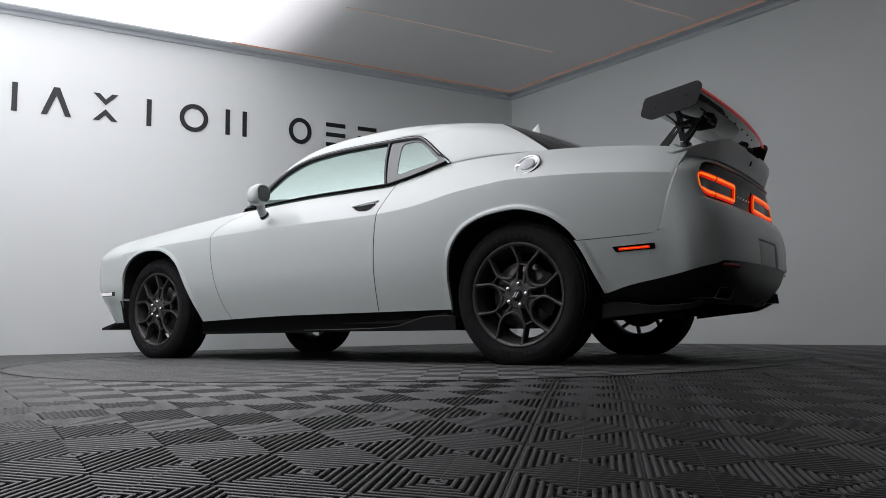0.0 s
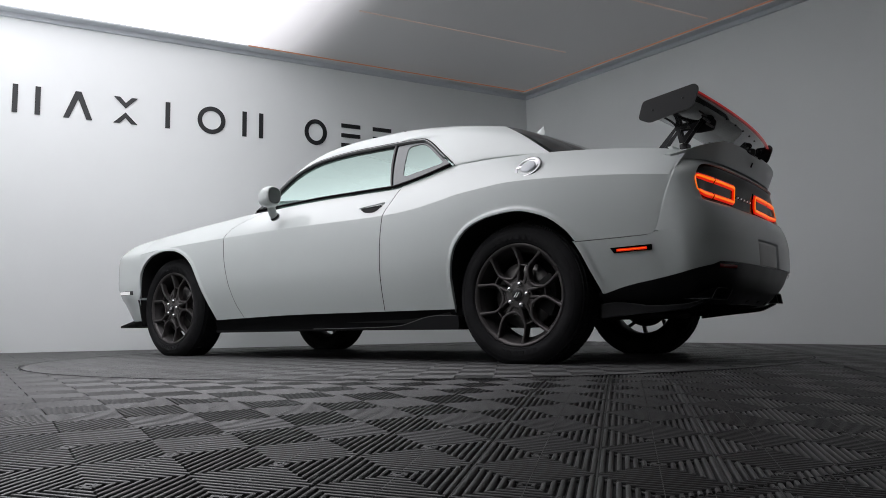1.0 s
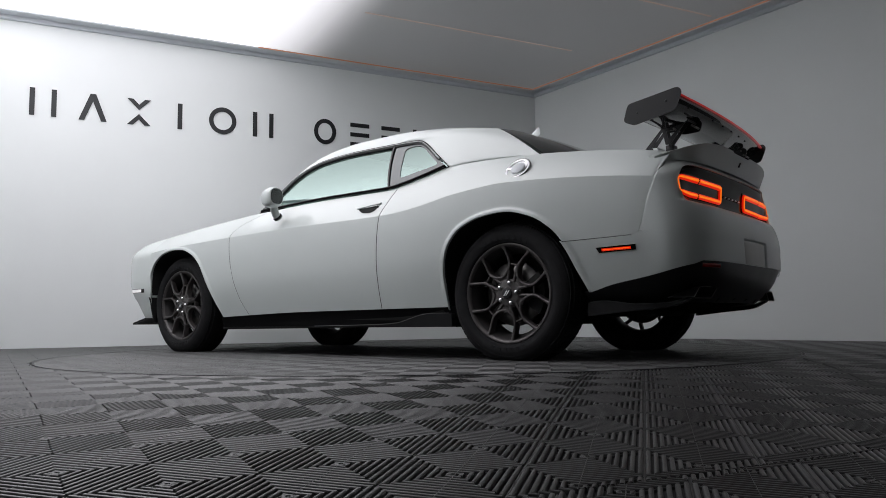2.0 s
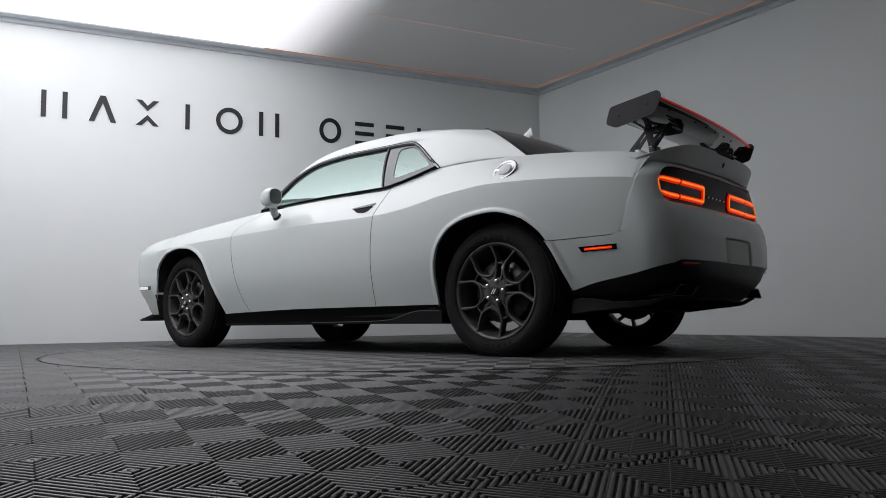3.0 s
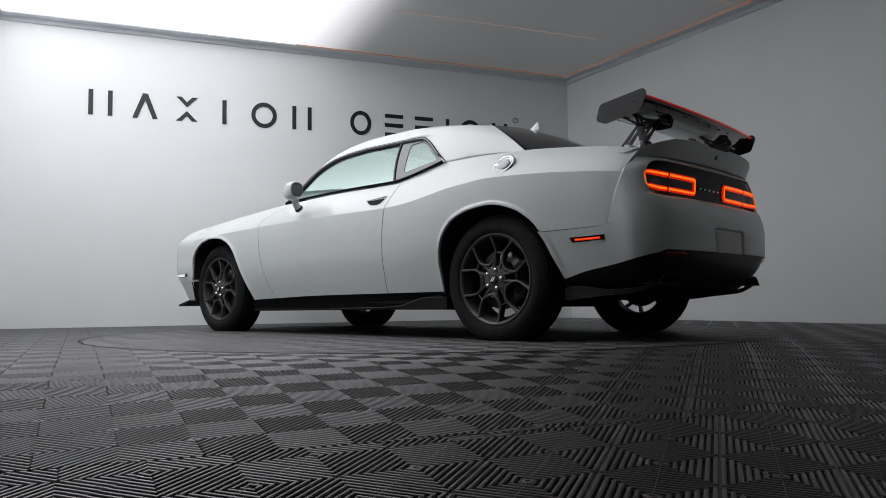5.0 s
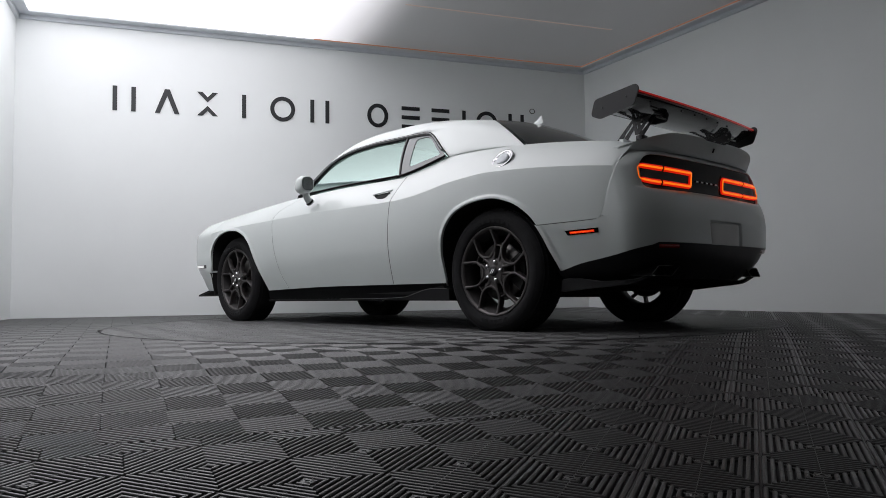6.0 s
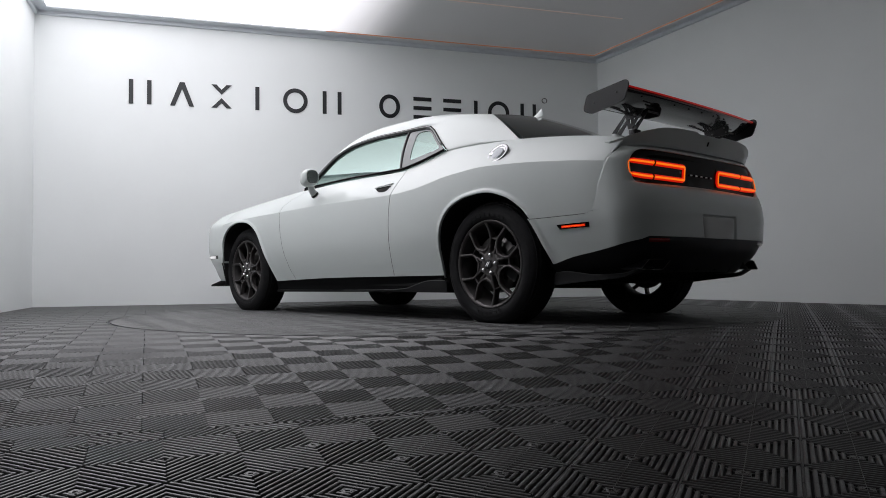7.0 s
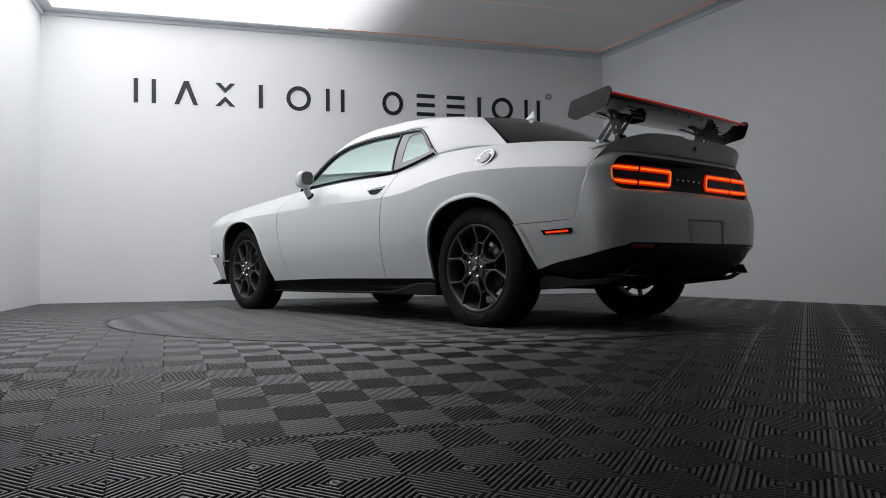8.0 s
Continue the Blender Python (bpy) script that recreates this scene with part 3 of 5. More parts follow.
def low_cover(c, v):
    """The lower half of the cover, wrapped from arch to arch; c: ("side", s, x) or ("tail", w)."""
    if c[0] == "side":
        x = c[2]
        z0 = rear_arch(x) if x < 0.448 else low_rear(x)
        z = z0 + (min(seam(x) - SEAM_GAP, 0.632) - z0) * v
        return side(c[1])(x, z)
    w = c[1]
    z0, x1 = low_tail(w), tail(w, 0.63).x
    z = z0 + (min(seam(x1) - SEAM_GAP, 0.632) - z0) * v
    # the plate's recess
    k = min(max((0.236 - abs(w)) / 0.02, 0.0), 1.0) * min(max((0.6225 - z) / 0.010, 0.0), 1.0)
    return tail(w, z, -0.010 * k * k * (3 - 2 * k))


AROUND = [("side", -1, x) for x in SIDE_XS] + [("tail", w) for w in WS] + [("side", 1, x) for x in reversed(SIDE_XS)]
top_tail = lambda w: zE(min(tail(w, 1.0).x, 0.88)) + 0.002
part("rear_bumper", sheet(low_cover, AROUND, [0, 0.015, 0.05, 0.1, 0.17, 0.25, 0.34, 0.43, 0.52, 0.61, 0.7, 0.78, 0.84, 0.86, 0.88, 0.90, 0.92, 0.935, 0.96, 1.0], (-0.012, 0, 0)), M_PAINT, car, "white rear bumper cover")
# black tail panel with the lamps in it
panel_w = spline([(0.772, 0.79), (0.778, 0.822), (0.79, 0.846), (0.81, 0.858), (0.86, 0.872), (0.91, 0.884), (0.935, 0.884), (0.948, 0.874), (0.956, 0.84)])


PANEL_ROWS = [0.772, 0.775, 0.779, 0.784, 0.79, 0.797, 0.806, 0.82, 0.84, 0.86, 0.88, 0.90, 0.91, 0.92, 0.93, 0.938, 0.945, 0.95, 0.954, 0.956]
ROWS = steps(0.632, 0.73, 6)[:-1] + steps(0.73, 0.764, 4) + [0.768, 0.7705] + PANEL_ROWS + [0.963, 0.97, 0.978, 0.99, 1.0]
FRACTIONS = [0, 0.05, 0.12, 0.22, 0.34, 0.48, 0.62, 0.76, 0.88, 0.95, 1.0]
COLS = [-1 - f for f in reversed(FRACTIONS[1:])] + steps(-1, 1, 44) + [1 + f for f in FRACTIONS[1:]]


def tail_plan(c, z, out=0.0):
    """c from -1 to 1 across the opening of the lamp panel, to -2 and 2 at the seams."""
    wp = panel_w(min(max(z, 0.772), 0.956))
    w = c * wp if abs(c) <= 1 else math.copysign(wp + (1 - wp) * (abs(c) - 1), c)
    zz = z + 0.012 * max(1 - c * c, 0) * max(0.0, 1 - abs(z - 0.772) / 0.03)
    if z > 0.97:
        zz = 0.97 + (z - 0.97) / 0.03 * (top_tail(w) - 0.97)
    return tail(w * cut_at(round(zz, 4)), zz, out - max(0.0, z - 0.975))


@functools.lru_cache(None)
def cut_at(z):
    """How far the tail reaches at height z, as a share of its width."""
    lo, hi = 0.9, 1.0
    for _ in range(12):
        m = (lo + hi) / 2
        lo, hi = (m, hi) if tail(m, z).x > x_seam(z) else (lo, m)
    return lo


bm = bmesh.new()
g = [[bm.verts.new(tail_plan(c, z)) for z in ROWS] for c in COLS]
inside_panel = lambda i, j: -1.001 < COLS[i] and COLS[i + 1] < 1.001 and 0.771 < ROWS[j] and ROWS[j + 1] < 0.957
for i in range(len(COLS) - 1):
    for j in range(len(ROWS) - 1):
        if not inside_panel(i, j):
            bm.faces.new([g[i][j], g[i + 1][j], g[i + 1][j + 1], g[i][j + 1]])
for e in [e for e in bm.edges if len(e.link_faces) == 1]:      # fold every border in
    e.smooth = False
    p, q = e.verts
    bm.faces.new([p, q, bm.verts.new(q.co + Vector((-0.02, 0, 0))), bm.verts.new(p.co + Vector((-0.02, 0, 0)))])
part("tail_skin", bm, M_PAINT, car, "white rear panel round the lamps")
tail_panel = part("tail_panel", sheet(lambda c, z: tail_plan(c, z, -0.011), steps(-1.03, 1.03, 60), PANEL_ROWS, (-0.02, 0, 0)), M_GLOSS, car, "gloss black panel between the lamps")


def lamp_strip(name, pts, width, mat, parent, out, label=""):
    """A lit band on the tail along (w, z) points."""
    bm = bmesh.new()
    n = len(pts)
    rows = []
    for i, (w, z) in enumerate(pts):
        p, q = pts[max(i - 1, 0)], pts[min(i + 1, n - 1)]
        d = Vector(((q[0] - p[0]) * 0.8, q[1] - p[1])).normalized()
        nx, nz = -d.y / 0.8, d.x
        wide = width(i / (n - 1)) if callable(width) else width
        rows.append([bm.verts.new(tail(w + nx * wide / 2 * k, z + nz * wide / 2 * k, out + o)) for k, o in ((-1, -0.004), (-0.75, 0.003), (0, 0.005), (0.75, 0.003), (1, -0.004))])
    for i in range(n - 1):
        for k in range(4):
            bm.faces.new([rows[i][k], rows[i + 1][k], rows[i + 1][k + 1], rows[i][k + 1]])
    return part(name, bm, mat, parent, label)


for s in (-1, 1):
    lamp = part("tail_lamp", sheet(lambda u, v: tail(s * (0.215 + 0.68 * u), 0.797 + 0.108 * v + 0.004, -0.0075), steps(0, 1, 16), steps(0, 1, 4), (-0.02, 0, 0)), M_LAMP, car, "smoked tail lamp with a lit red ring")
    w0, w1, wm, z0, z1 = 0.232, 0.850, 0.585, 0.816, 0.890
    # inner half: a bracket open at the middle; outer half the same, mirrored
    inner_run = ((wm - 0.010, z1), (0.45, z1), (0.3, z1), (w0 + 0.012, z1), (w0 + 0.003, z1 - 0.003), (w0, z1 - 0.012), (w0, (z0 + z1) / 2), (w0, z0 + 0.012), (w0 + 0.003, z0 + 0.003), (w0 + 0.012, z0), (0.3, z0), (0.45, z0), (wm - 0.010, z0))
    outer_run = ((wm + 0.010, z1), (0.7, z1), (0.8, z1), (w1 - 0.02, z1 - 0.001), (w1 - 0.005, z1 - 0.006), (w1, z1 - 0.018), (w1, (z0 + z1) / 2), (w1, z0 + 0.018), (w1 - 0.005, z0 + 0.006), (w1 - 0.02, z0 + 0.001), (0.8, z0), (0.7, z0), (wm + 0.010, z0))
    for run, thin in ((inner_run, 0.0), (outer_run, 0.62)):      # the outer end of the ring is only a thin line
        taper = lambda t, k=thin: 1 - k * min(max((0.30 - abs(t - 0.5)) / 0.12, 0.0), 1.0)
        lamp_strip("light_bar", [(s * w, z) for w, z in run], lambda t: 0.030 * taper(t), M_RED, lamp, -0.004, "glowing red lamp band")
        lamp_strip("light_core", [(s * w, z) for w, z in run], lambda t: 0.0135 * taper(t) ** 1.6, M_HOT, lamp, -0.0005, "hotter orange core of the lamp band")
    lamp_strip("bumper_reflector", [(s * w, 0.468) for w in steps(0.62, 0.80, 6)], 0.022, M_REFLECT, car, -0.006, "small red reflector low on the bumper")
    # side marker lamps
    bm = bmesh.new()
    f = side(s)
    off = Vector((0, s * 0.004, 0))
    sheet(lambda u, v: f(0.498 + 0.016 * (1 - v) + 0.19 * u * (1 - 0.09 * (1 - v)), 0.537 + 0.008 * u + 0.026 * v) + off, steps(0, 1, 6), steps(0, 1, 2), (0, -s * 0.01, 0), bm)
    mark = part("side_marker", bm, M_GLOSS, car, "rear side marker lamp, lit red")
    part("light_bar", sheet(lambda u, v: f(0.528 + 0.138 * u, 0.5445 + 0.005 * u + 0.012 * v) + off * 1.6, steps(0, 1, 6), steps(0, 1, 2), (0, -s * 0.003, 0)), M_DEEP, mark, "red lamp band")
    part("light_core", sheet(lambda u, v: f(0.534 + 0.126 * u, 0.5496 + 0.005 * u + 0.0022 * v) + off * 2.0, steps(0, 1, 6), steps(0, 1, 2), (0, -s * 0.002, 0)), M_HOT, mark, "glowing orange line")
for w in (-0.136, -0.068, 0.0, 0.068, 0.136):
    lamp_strip("badge_bar", [(w - 0.014, 0.852), (w, 0.852), (w + 0.014, 0.852)], 0.012, M_CHROME, tail_panel, -0.0075)
# blank plate in its recess
def pad(u, v):
    top = max(0.0, v - 0.84) / 0.16      # rounded upper corners
    reach = 0.212 + 0.012 * v - 0.024 * (1 - math.sqrt(max(0.0, 1 - top * top)))
    return tail(reach * u, 0.491 + 0.124 * v, -0.002 - 0.010 * abs(u) ** 9 - 0.008 * top ** 3)


part("plate_pad", sheet(pad, [-1, -0.99, -0.97, -0.94, -0.9, -0.84, -0.75] + steps(-0.6, 0.6, 12) + [0.75, 0.84, 0.9, 0.94, 0.97, 0.99, 1], steps(0, 0.8, 6) + [0.84, 0.88, 0.92, 0.95, 0.975, 0.99, 1.0], (-0.006, 0, 0)), M_PLATE, car, "blank grey number plate pad")

# nose, closed round the front
xN = spline([(0.22, -3.68), (0.32, -3.78), (0.45, -3.88), (0.55, -3.93), (0.66, -3.945), (0.76, -3.93), (0.82, -3.90), (0.87, -3.84), (0.92, -3.70)])
nose_c = [(0.0, 0.0), (0.35, 0.02), (0.6, 0.05), (0.74, 0.095), (0.84, 0.145), (0.92, 0.21), (0.97, 0.30), (0.99, 0.395)]

NOSE = spline(nose_c + [(1.0, 0.56)])


def nose(w, z):
    y0, xc = half(-3.29, z), xN(z)
    k, tuck = abs(w), max(0.0, 0.50 - z) / 0.2
    x = xc + NOSE(k) * (-3.29 - xc) / 0.56 + 0.085 * tuck * (1 - k ** 8) - 0.055 * min(tuck, 1.0) * k ** 8
    return Vector((x, math.copysign(k * y0 * (1 - 0.06 * tuck ** 1.3 * (1 - 0.85 * k ** 24)), w), z))


part("front_bumper", sheet(lambda w, v: nose(w, 0.27 + v * (min(zE(max(nose(w, 0.8).x, -3.75)), 0.93) - 0.27)), WS, steps(0, 1, 22), (0.02, 0, 0)), M_PAINT, car, "white front bumper and nose")
bm = bmesh.new()
sheet(lambda w, v: nose(w * 0.965, 0.28) + Vector((-0.09 + 0.10 * v, math.copysign(0.06 * (1 - v), w), -0.06 + 0.045 * v)), WS, [0, 0.3, 0.6, 1.0], (0, 0, 0.014), bm)
part("front_splitter", bm, M_BLACK, car, "black front splitter")
for s in (-1, 1):
    mark = part("front_marker", sheet(lambda u, v: nose(s * (0.956 + 0.040 * u), 0.470 + 0.030 * v) + Vector((-0.002, s * 0.003, 0)), steps(0, 1, 10), steps(0, 1, 2), (0.006, -s * 0.012, 0)), M_BLACK, car, "front side marker lamp, lit white")
    part("lens", sheet(lambda u, v: nose(s * (0.9585 + 0.0355 * u), 0.4735 + 0.023 * v) + Vector((-0.004, s * 0.006, 0)), steps(0, 1, 10), steps(0, 1, 2), (0.004, -s * 0.006, 0)), M_CLEAR, mark, "lit clear lens")

# hood, cowl, deck
part("hood", sheet(lambda u, v: Vector((-3.70 + 1.62 * u - 0.06 * (1 - abs(v) ** 2) * (1 - u), v * yE(-3.70 + 1.62 * u), zE(-3.70 + 1.62 * u) + 0.010 * (1 - v * v) + 0.006 * math.exp(-((abs(v) - 0.35) / 0.12) ** 2))), steps(0, 1, 24), steps(-1, 1, 28), (0, 0, -0.02)), M_PAINT, car, "white hood with a raised centre")
part("cowl", sheet(lambda u, v: Vector((-2.08 + 0.16 * u, v * 0.82, 0.985 + 0.02 * u + 0.02 * (1 - v * v))), steps(0, 1, 3), steps(-1, 1, 12), (0, 0, -0.02)), M_BLACK, car)
def lid_at(u, v):
    x = 0.05 + (0.82 - 0.22 * abs(v) ** 5) * u
    return Vector((x, v * yE(x), zE(x) + 0.012 * (1 - v * v) - (0.0 if u < 1 else 0.01)))


part("trunk_lid", sheet(lambda u, v: lid_at(u, v), steps(0, 1, 18), steps(-1, 1, 24), (0, 0, -0.02)), M_PAINT, car, "white boot lid")
# lip spoiler on the boot lid
lip_top = spline([(0, 1.077), (0.115, 1.077), (0.135, 1.088), (0.3, 1.087), (0.45, 1.078), (0.55, 1.058), (0.63, 1.034), (0.68, 1.012), (0.712, 0.996)])


def lip(w, v):
    y = abs(w) * 0.712
    z1, z0 = lip_top(y), 0.976 + 0.006 * (1 - w * w)
    y = math.copysign(y, w)
    foot = tail(y / half(TAIL_X, 0.976), 0.976, 0.006)
    top_x = foot.x + 0.012 + 0.030 * (1 - w ** 4)
    if v <= 0.5:          # rear face, leaning back at the top
        t = v / 0.5
        return Vector((foot.x + (top_x - foot.x) * t, y, z0 + (z1 - z0) * t))
    t = (v - 0.5) / 0.5   # top, falling forward to the lid
    x = top_x - 0.19 * t
    return Vector((x, y * (1 - 0.07 * t), z1 + (zE(x) + 0.010 * (1 - w * w) + 0.002 - z1) * (t ** 1.4)))


part("lip_spoiler", sheet(lip, steps(-1, 1, 60), [0, 0.1, 0.3, 0.45, 0.49, 0.5, 0.52, 0.58, 0.7, 0.8, 0.9, 1.0], (-0.03, 0, 0.004)), M_PAINT, car, "white lip spoiler across the boot lid")
for w, z in ((-0.0, 1.025), (0.93, 1.004)):
    bm = bmesh.new()
    p = lip(w, 0.28)
    tube(bm, [p + Vector((-0.004, 0, -0.012)), p + Vector((0.006, 0, 0.012))], 0.006, 8)
    part("badge", bm, M_CHROME if w else M_BLACK, car)

# ---- glasshouse ----
LEAN = 0.56
glass_y = lambda z: 0.82 - 0.33 * (z - 1.0) - 0.70 * max(z - 1.0, 0.0) ** 2      # barrel-shaped
# outer edge of the side opening, from the foot of the front pillar, over the top, to the rear point
TOP = path([(-2.05, 0.983), (-1.914, 1.092), (-1.789, 1.216), (-1.70, 1.268), (-1.60, 1.300), (-1.45, 1.318), (-1.291, 1.326), (-0.97, 1.324), (-0.80, 1.319), (-0.745, 1.312), (-0.698, 1.292), (-0.64, 1.255), (-0.545, 1.182), (-0.44, 1.102)])
LOW = path([(-2.05, 0.983), (-1.851, 0.993), (-1.313, 1.008), (-0.87, 1.008), (-0.76, 1.022), (-0.645, 1.046), (-0.54, 1.073), (-0.44, 1.102)])
ROOF = path([(-2.13, -0.74, 1.0), (-2.0, -0.685, 1.12), (-1.88, -0.645, 1.225), (-1.76, -0.615, 1.31), (-1.64, -0.595, 1.362), (-1.5, -0.585, 1.392), (-1.3, -0.58, 1.408), (-1.0, -0.575, 1.412), (-0.75, -0.57, 1.400), (-0.5, -0.565, 1.372), (-0.24, -0.56, 1.325)])


def on_glass(p, s, out=0.0):
    return Vector((p[0], s * (glass_y(p[1]) + out), p[1] + out * LEAN))


def rail(s):
    """Pillar and roof rail, between the side opening and the roof sheet."""
    def at(u, v):
        su = 0.66 * u                # along the opening as far as its rear upper corner
        a = on_glass(TOP(su), s, 0.004)
        b = ROOF(0.77 * u)
        b = Vector((b.x, s * abs(b.y), b.z))
        m = (a + b) / 2 + Vector((0, s * 0.016, 0.018))
        return a * (1 - v) ** 2 + m * 2 * v * (1 - v) + b * v * v
    return sheet(at, steps(0, 1, 44), steps(0, 1, 8), (0, -s * 0.01, -0.004))


def pillar_at(s, u, v):
    """The broad rear pillar: rows from the belt up to the roof, each from the opening (u = 0) to the rear glass."""
    a = on_glass(TOP(1.0 - 0.34 * v), s, 0.004)
    b = Vector((0.12, s * 0.705, 1.094)).lerp(Vector((-0.24, s * 0.56, 1.327)), v) + Vector((0, s * 0.010, 0.012)) * math.sin(math.pi * v)
    bow = 0.030 * (1 - v) + 0.035 * v
    p = a * (1 - u) + b * u + Vector((0, s * bow, 0.55 * bow)) * 4 * u * (1 - u) * (0.35 + 0.65 * v)
    x = -0.44 + 0.56 * u          # the lowest rows lie on the shoulder of the quarter panel
    return p.lerp(Vector((x, s * (yE(x) + 0.002), zE(x) - 0.001)), (1 - v) ** 4)


def pillar_sheet(s):
    return sheet(lambda u, v: pillar_at(s, u, v), steps(0, 1, 24), steps(0, 1, 24), (0, -s * 0.01, -0.004))


def ribbon(s, curve, a, b, w, out, name, mat, n=40, lift=0.0):
    """A moulding of width w along an edge of the opening."""
    bm = bmesh.new()
    rows = []
    for t in steps(a, b, n):
        p, q = curve(max(t - 0.01, 0)), curve(min(t + 0.01, 1))
        d = Vector((q[0] - p[0], q[1] - p[1])).normalized()
        nrm = Vector((-d.y, d.x))
        c = curve(t)
        rows.append([bm.verts.new(on_glass((c[0] + nrm.x * (lift + w * k), c[1] + nrm.y * (lift + w * k)), s, o)) for k, o in ((-0.5, out - 0.012), (-0.45, out), (0.45, out), (0.5, out - 0.012))])
    for i in range(n):
        for k in range(3):
            bm.faces.new([rows[i][k], rows[i + 1][k], rows[i + 1][k + 1], rows[i][k + 1]])
    return part(name, bm, mat, car)


for s in (-1, 1):
    part("roof_rail", rail(s), M_PAINT, car)
    part("rear_pillar", pillar_sheet(s), M_PAINT, car, "broad white rear pillar")
    part("roof_rail", sheet(lambda u, v: pillar_at(s, u, 1.0).lerp(Vector((ROOF(0.77 + 0.23 * u).x, s * abs(ROOF(0.77 + 0.23 * u).y), ROOF(0.77 + 0.23 * u).z)), v) + Vector((0, s * 0.010, 0.012)) * math.sin(math.pi * v) * (1 - u), steps(0, 1, 24), steps(0, 1, 8)), M_PAINT, car)
    ribbon(s, TOP, 0.0, 1.0, 0.006, 0.010, "window_moulding", M_GLOSS, 60, -0.002)
    ribbon(s, TOP, 0.02, 0.95, 0.006, 0.012, "bright_moulding", M_TRIMLINE, 60, -0.0090)
    ribbon(s, TOP, 0.02, 0.94, 0.0075, 0.004, "window_seal", M_BLACK, 60, -0.0165)
    ribbon(s, LOW, 0.0, 0.985, 0.008, 0.010, "window_moulding", M_GLOSS, 40, 0.007)
    # panes
    def lowz(x):
        lo, hi = 0.0, 1.0
        for _ in range(20):
            mid = (lo + hi) / 2
            lo, hi = (mid, hi) if LOW(mid)[0] < x else (lo, mid)
        return LOW(lo)[1]

    def topz(x):
        lo, hi = 0.0, 1.0
        for _ in range(20):
            mid = (lo + hi) / 2
            lo, hi = (mid, hi) if TOP(mid)[0] < x else (lo, mid)
        return TOP(lo)[1]
    pb = lambda z: -0.868 - 0.33 * (z - 1.01)
    part("side_window", sheet(lambda u, v: (lambda x: on_glass((x, lowz(x) + (topz(x) - lowz(x)) * v), s, -0.006))(-2.03 + (pb(lowz(-0.9) + 0.3 * v) - 0.006 + 2.03) * u), steps(0, 1, 30), steps(0, 1, 8)), M_GLASS, car, "pale tinted door glass").visible_shadow = False
    part("quarter_window", sheet(lambda u, v: (lambda x: on_glass((x, lowz(x) + (topz(x) - lowz(x)) * v), s, -0.004))(-0.862 - 0.09 * v * (1 - u) + (0.415) * u), steps(0, 1, 20), steps(0, 1, 8)), M_GLASS, car, "fixed quarter glass").visible_shadow = False
    bm = bmesh.new()
    z0, z1 = 1.012, 1.312
    sheet(lambda u, v: on_glass((pb(z0 + (z1 - z0) * v) + 0.012 * (u - 0.5), z0 + (z1 - z0) * v), s, 0.004), steps(0, 1, 2), steps(0, 1, 8), (0, -s * 0.02, 0), bm)
    part("window_seal", bm, M_BLACK, car)
    # grey shaded band round the quarter pane
    bm = bmesh.new()
    outer = [(-0.862, 1.028), (-0.945, 1.300), (-0.745, 1.300), (-0.69, 1.27), (-0.46, 1.10)]
    innr = rounded([(-0.803, 1.072), (-0.853, 1.280), (-0.752, 1.286), (-0.694, 1.259), (-0.523, 1.124)], 0.03)
    outr = rounded(outer, 0.012)
    finer = lambda pts: [Vector(p).lerp(Vector(q), k / 6) for p, q in zip(pts, pts[1:] + pts[:1]) for k in range(6)]
    vo, vi = [[bm.verts.new(on_glass(p, s, -0.001)) for p in finer(pts)] for pts in (outr, innr)]
    for i in range(len(vo)):
        k = (i + 1) % len(vo)
        bm.faces.new([vo[i], vo[k], vi[k], vi[i]])
    part("quarter_frame", bm, M_FRAME, car, "grey ceramic border of the quarter glass", smooth=False)

def roof_at(u, v):
    p = ROOF(0.37 + 0.63 * u)
    return Vector((p.x + 0.03 * (1 - v * v) * (-1 if u < 0.5 else -0.6), v * abs(p.y), p.z + (0.012 + 0.033 * min(u * 2.5, 1)) * (1 - v * v) * (1 - 0.15 * u)))
part("roof", sheet(roof_at, steps(0, 1, 30), steps(-1, 1, 24), (0, 0, -0.02)), M_PAINT, car, "white steel roof")
def screen_at(u, v):
    p = ROOF(0.37 * u)
    return Vector((p.x - 0.10 * (1 - v * v) * (1 - 0.7 * u), v * abs(p.y), p.z + 0.006 * (1 - v * v) * u - 0.006))
part("windscreen", sheet(screen_at, steps(0, 1, 16), steps(-1, 1, 20), (0, 0, -0.006)), M_GLASS, car, "raked windscreen").visible_shadow = False
def rear_glass_at(u, v):
    a, b = Vector((-0.24, 0, 1.325)), Vector((0.14, 0, 1.098))
    w = 0.56 + 0.13 * u
    return Vector((a.x + (b.x - a.x) * u + 0.16 * (1 - v * v) * u - 0.015 * (1 - v * v) * (1 - u), v * w, a.z + (b.z - a.z) * u + 0.045 * (1 - v * v) * (1 - u) ** 0.6 * (1 if u < 1 else 0) + 0.012 * math.sin(math.pi * u)))
part("rear_window", sheet(rear_glass_at, steps(0, 1, 16), steps(-1, 1, 20), (0, 0, -0.006)), M_REAR_GLASS, car, "dark sloping rear glass").visible_shadow = False
# antenna fin
bm = bmesh.new()
def fin_at(u, v):
    z = 1.40 + (1.456 - 1.40) * v
    x0, x1 = -0.405 + 0.096 * v ** 0.7, -0.296 - 0.012 * v
    x = x0 + (x1 - x0) * u
    return x, z
for s in (-1, 1):
    sheet(lambda u, v: Vector((fin_at(u, v)[0], s * 0.008 * math.sin(math.pi * min(max(u, 0.02), 0.98)) ** 0.6 * (1 - v) ** 0.7, fin_at(u, v)[1])), steps(0, 1, 10), steps(0, 1, 8), None, bm)
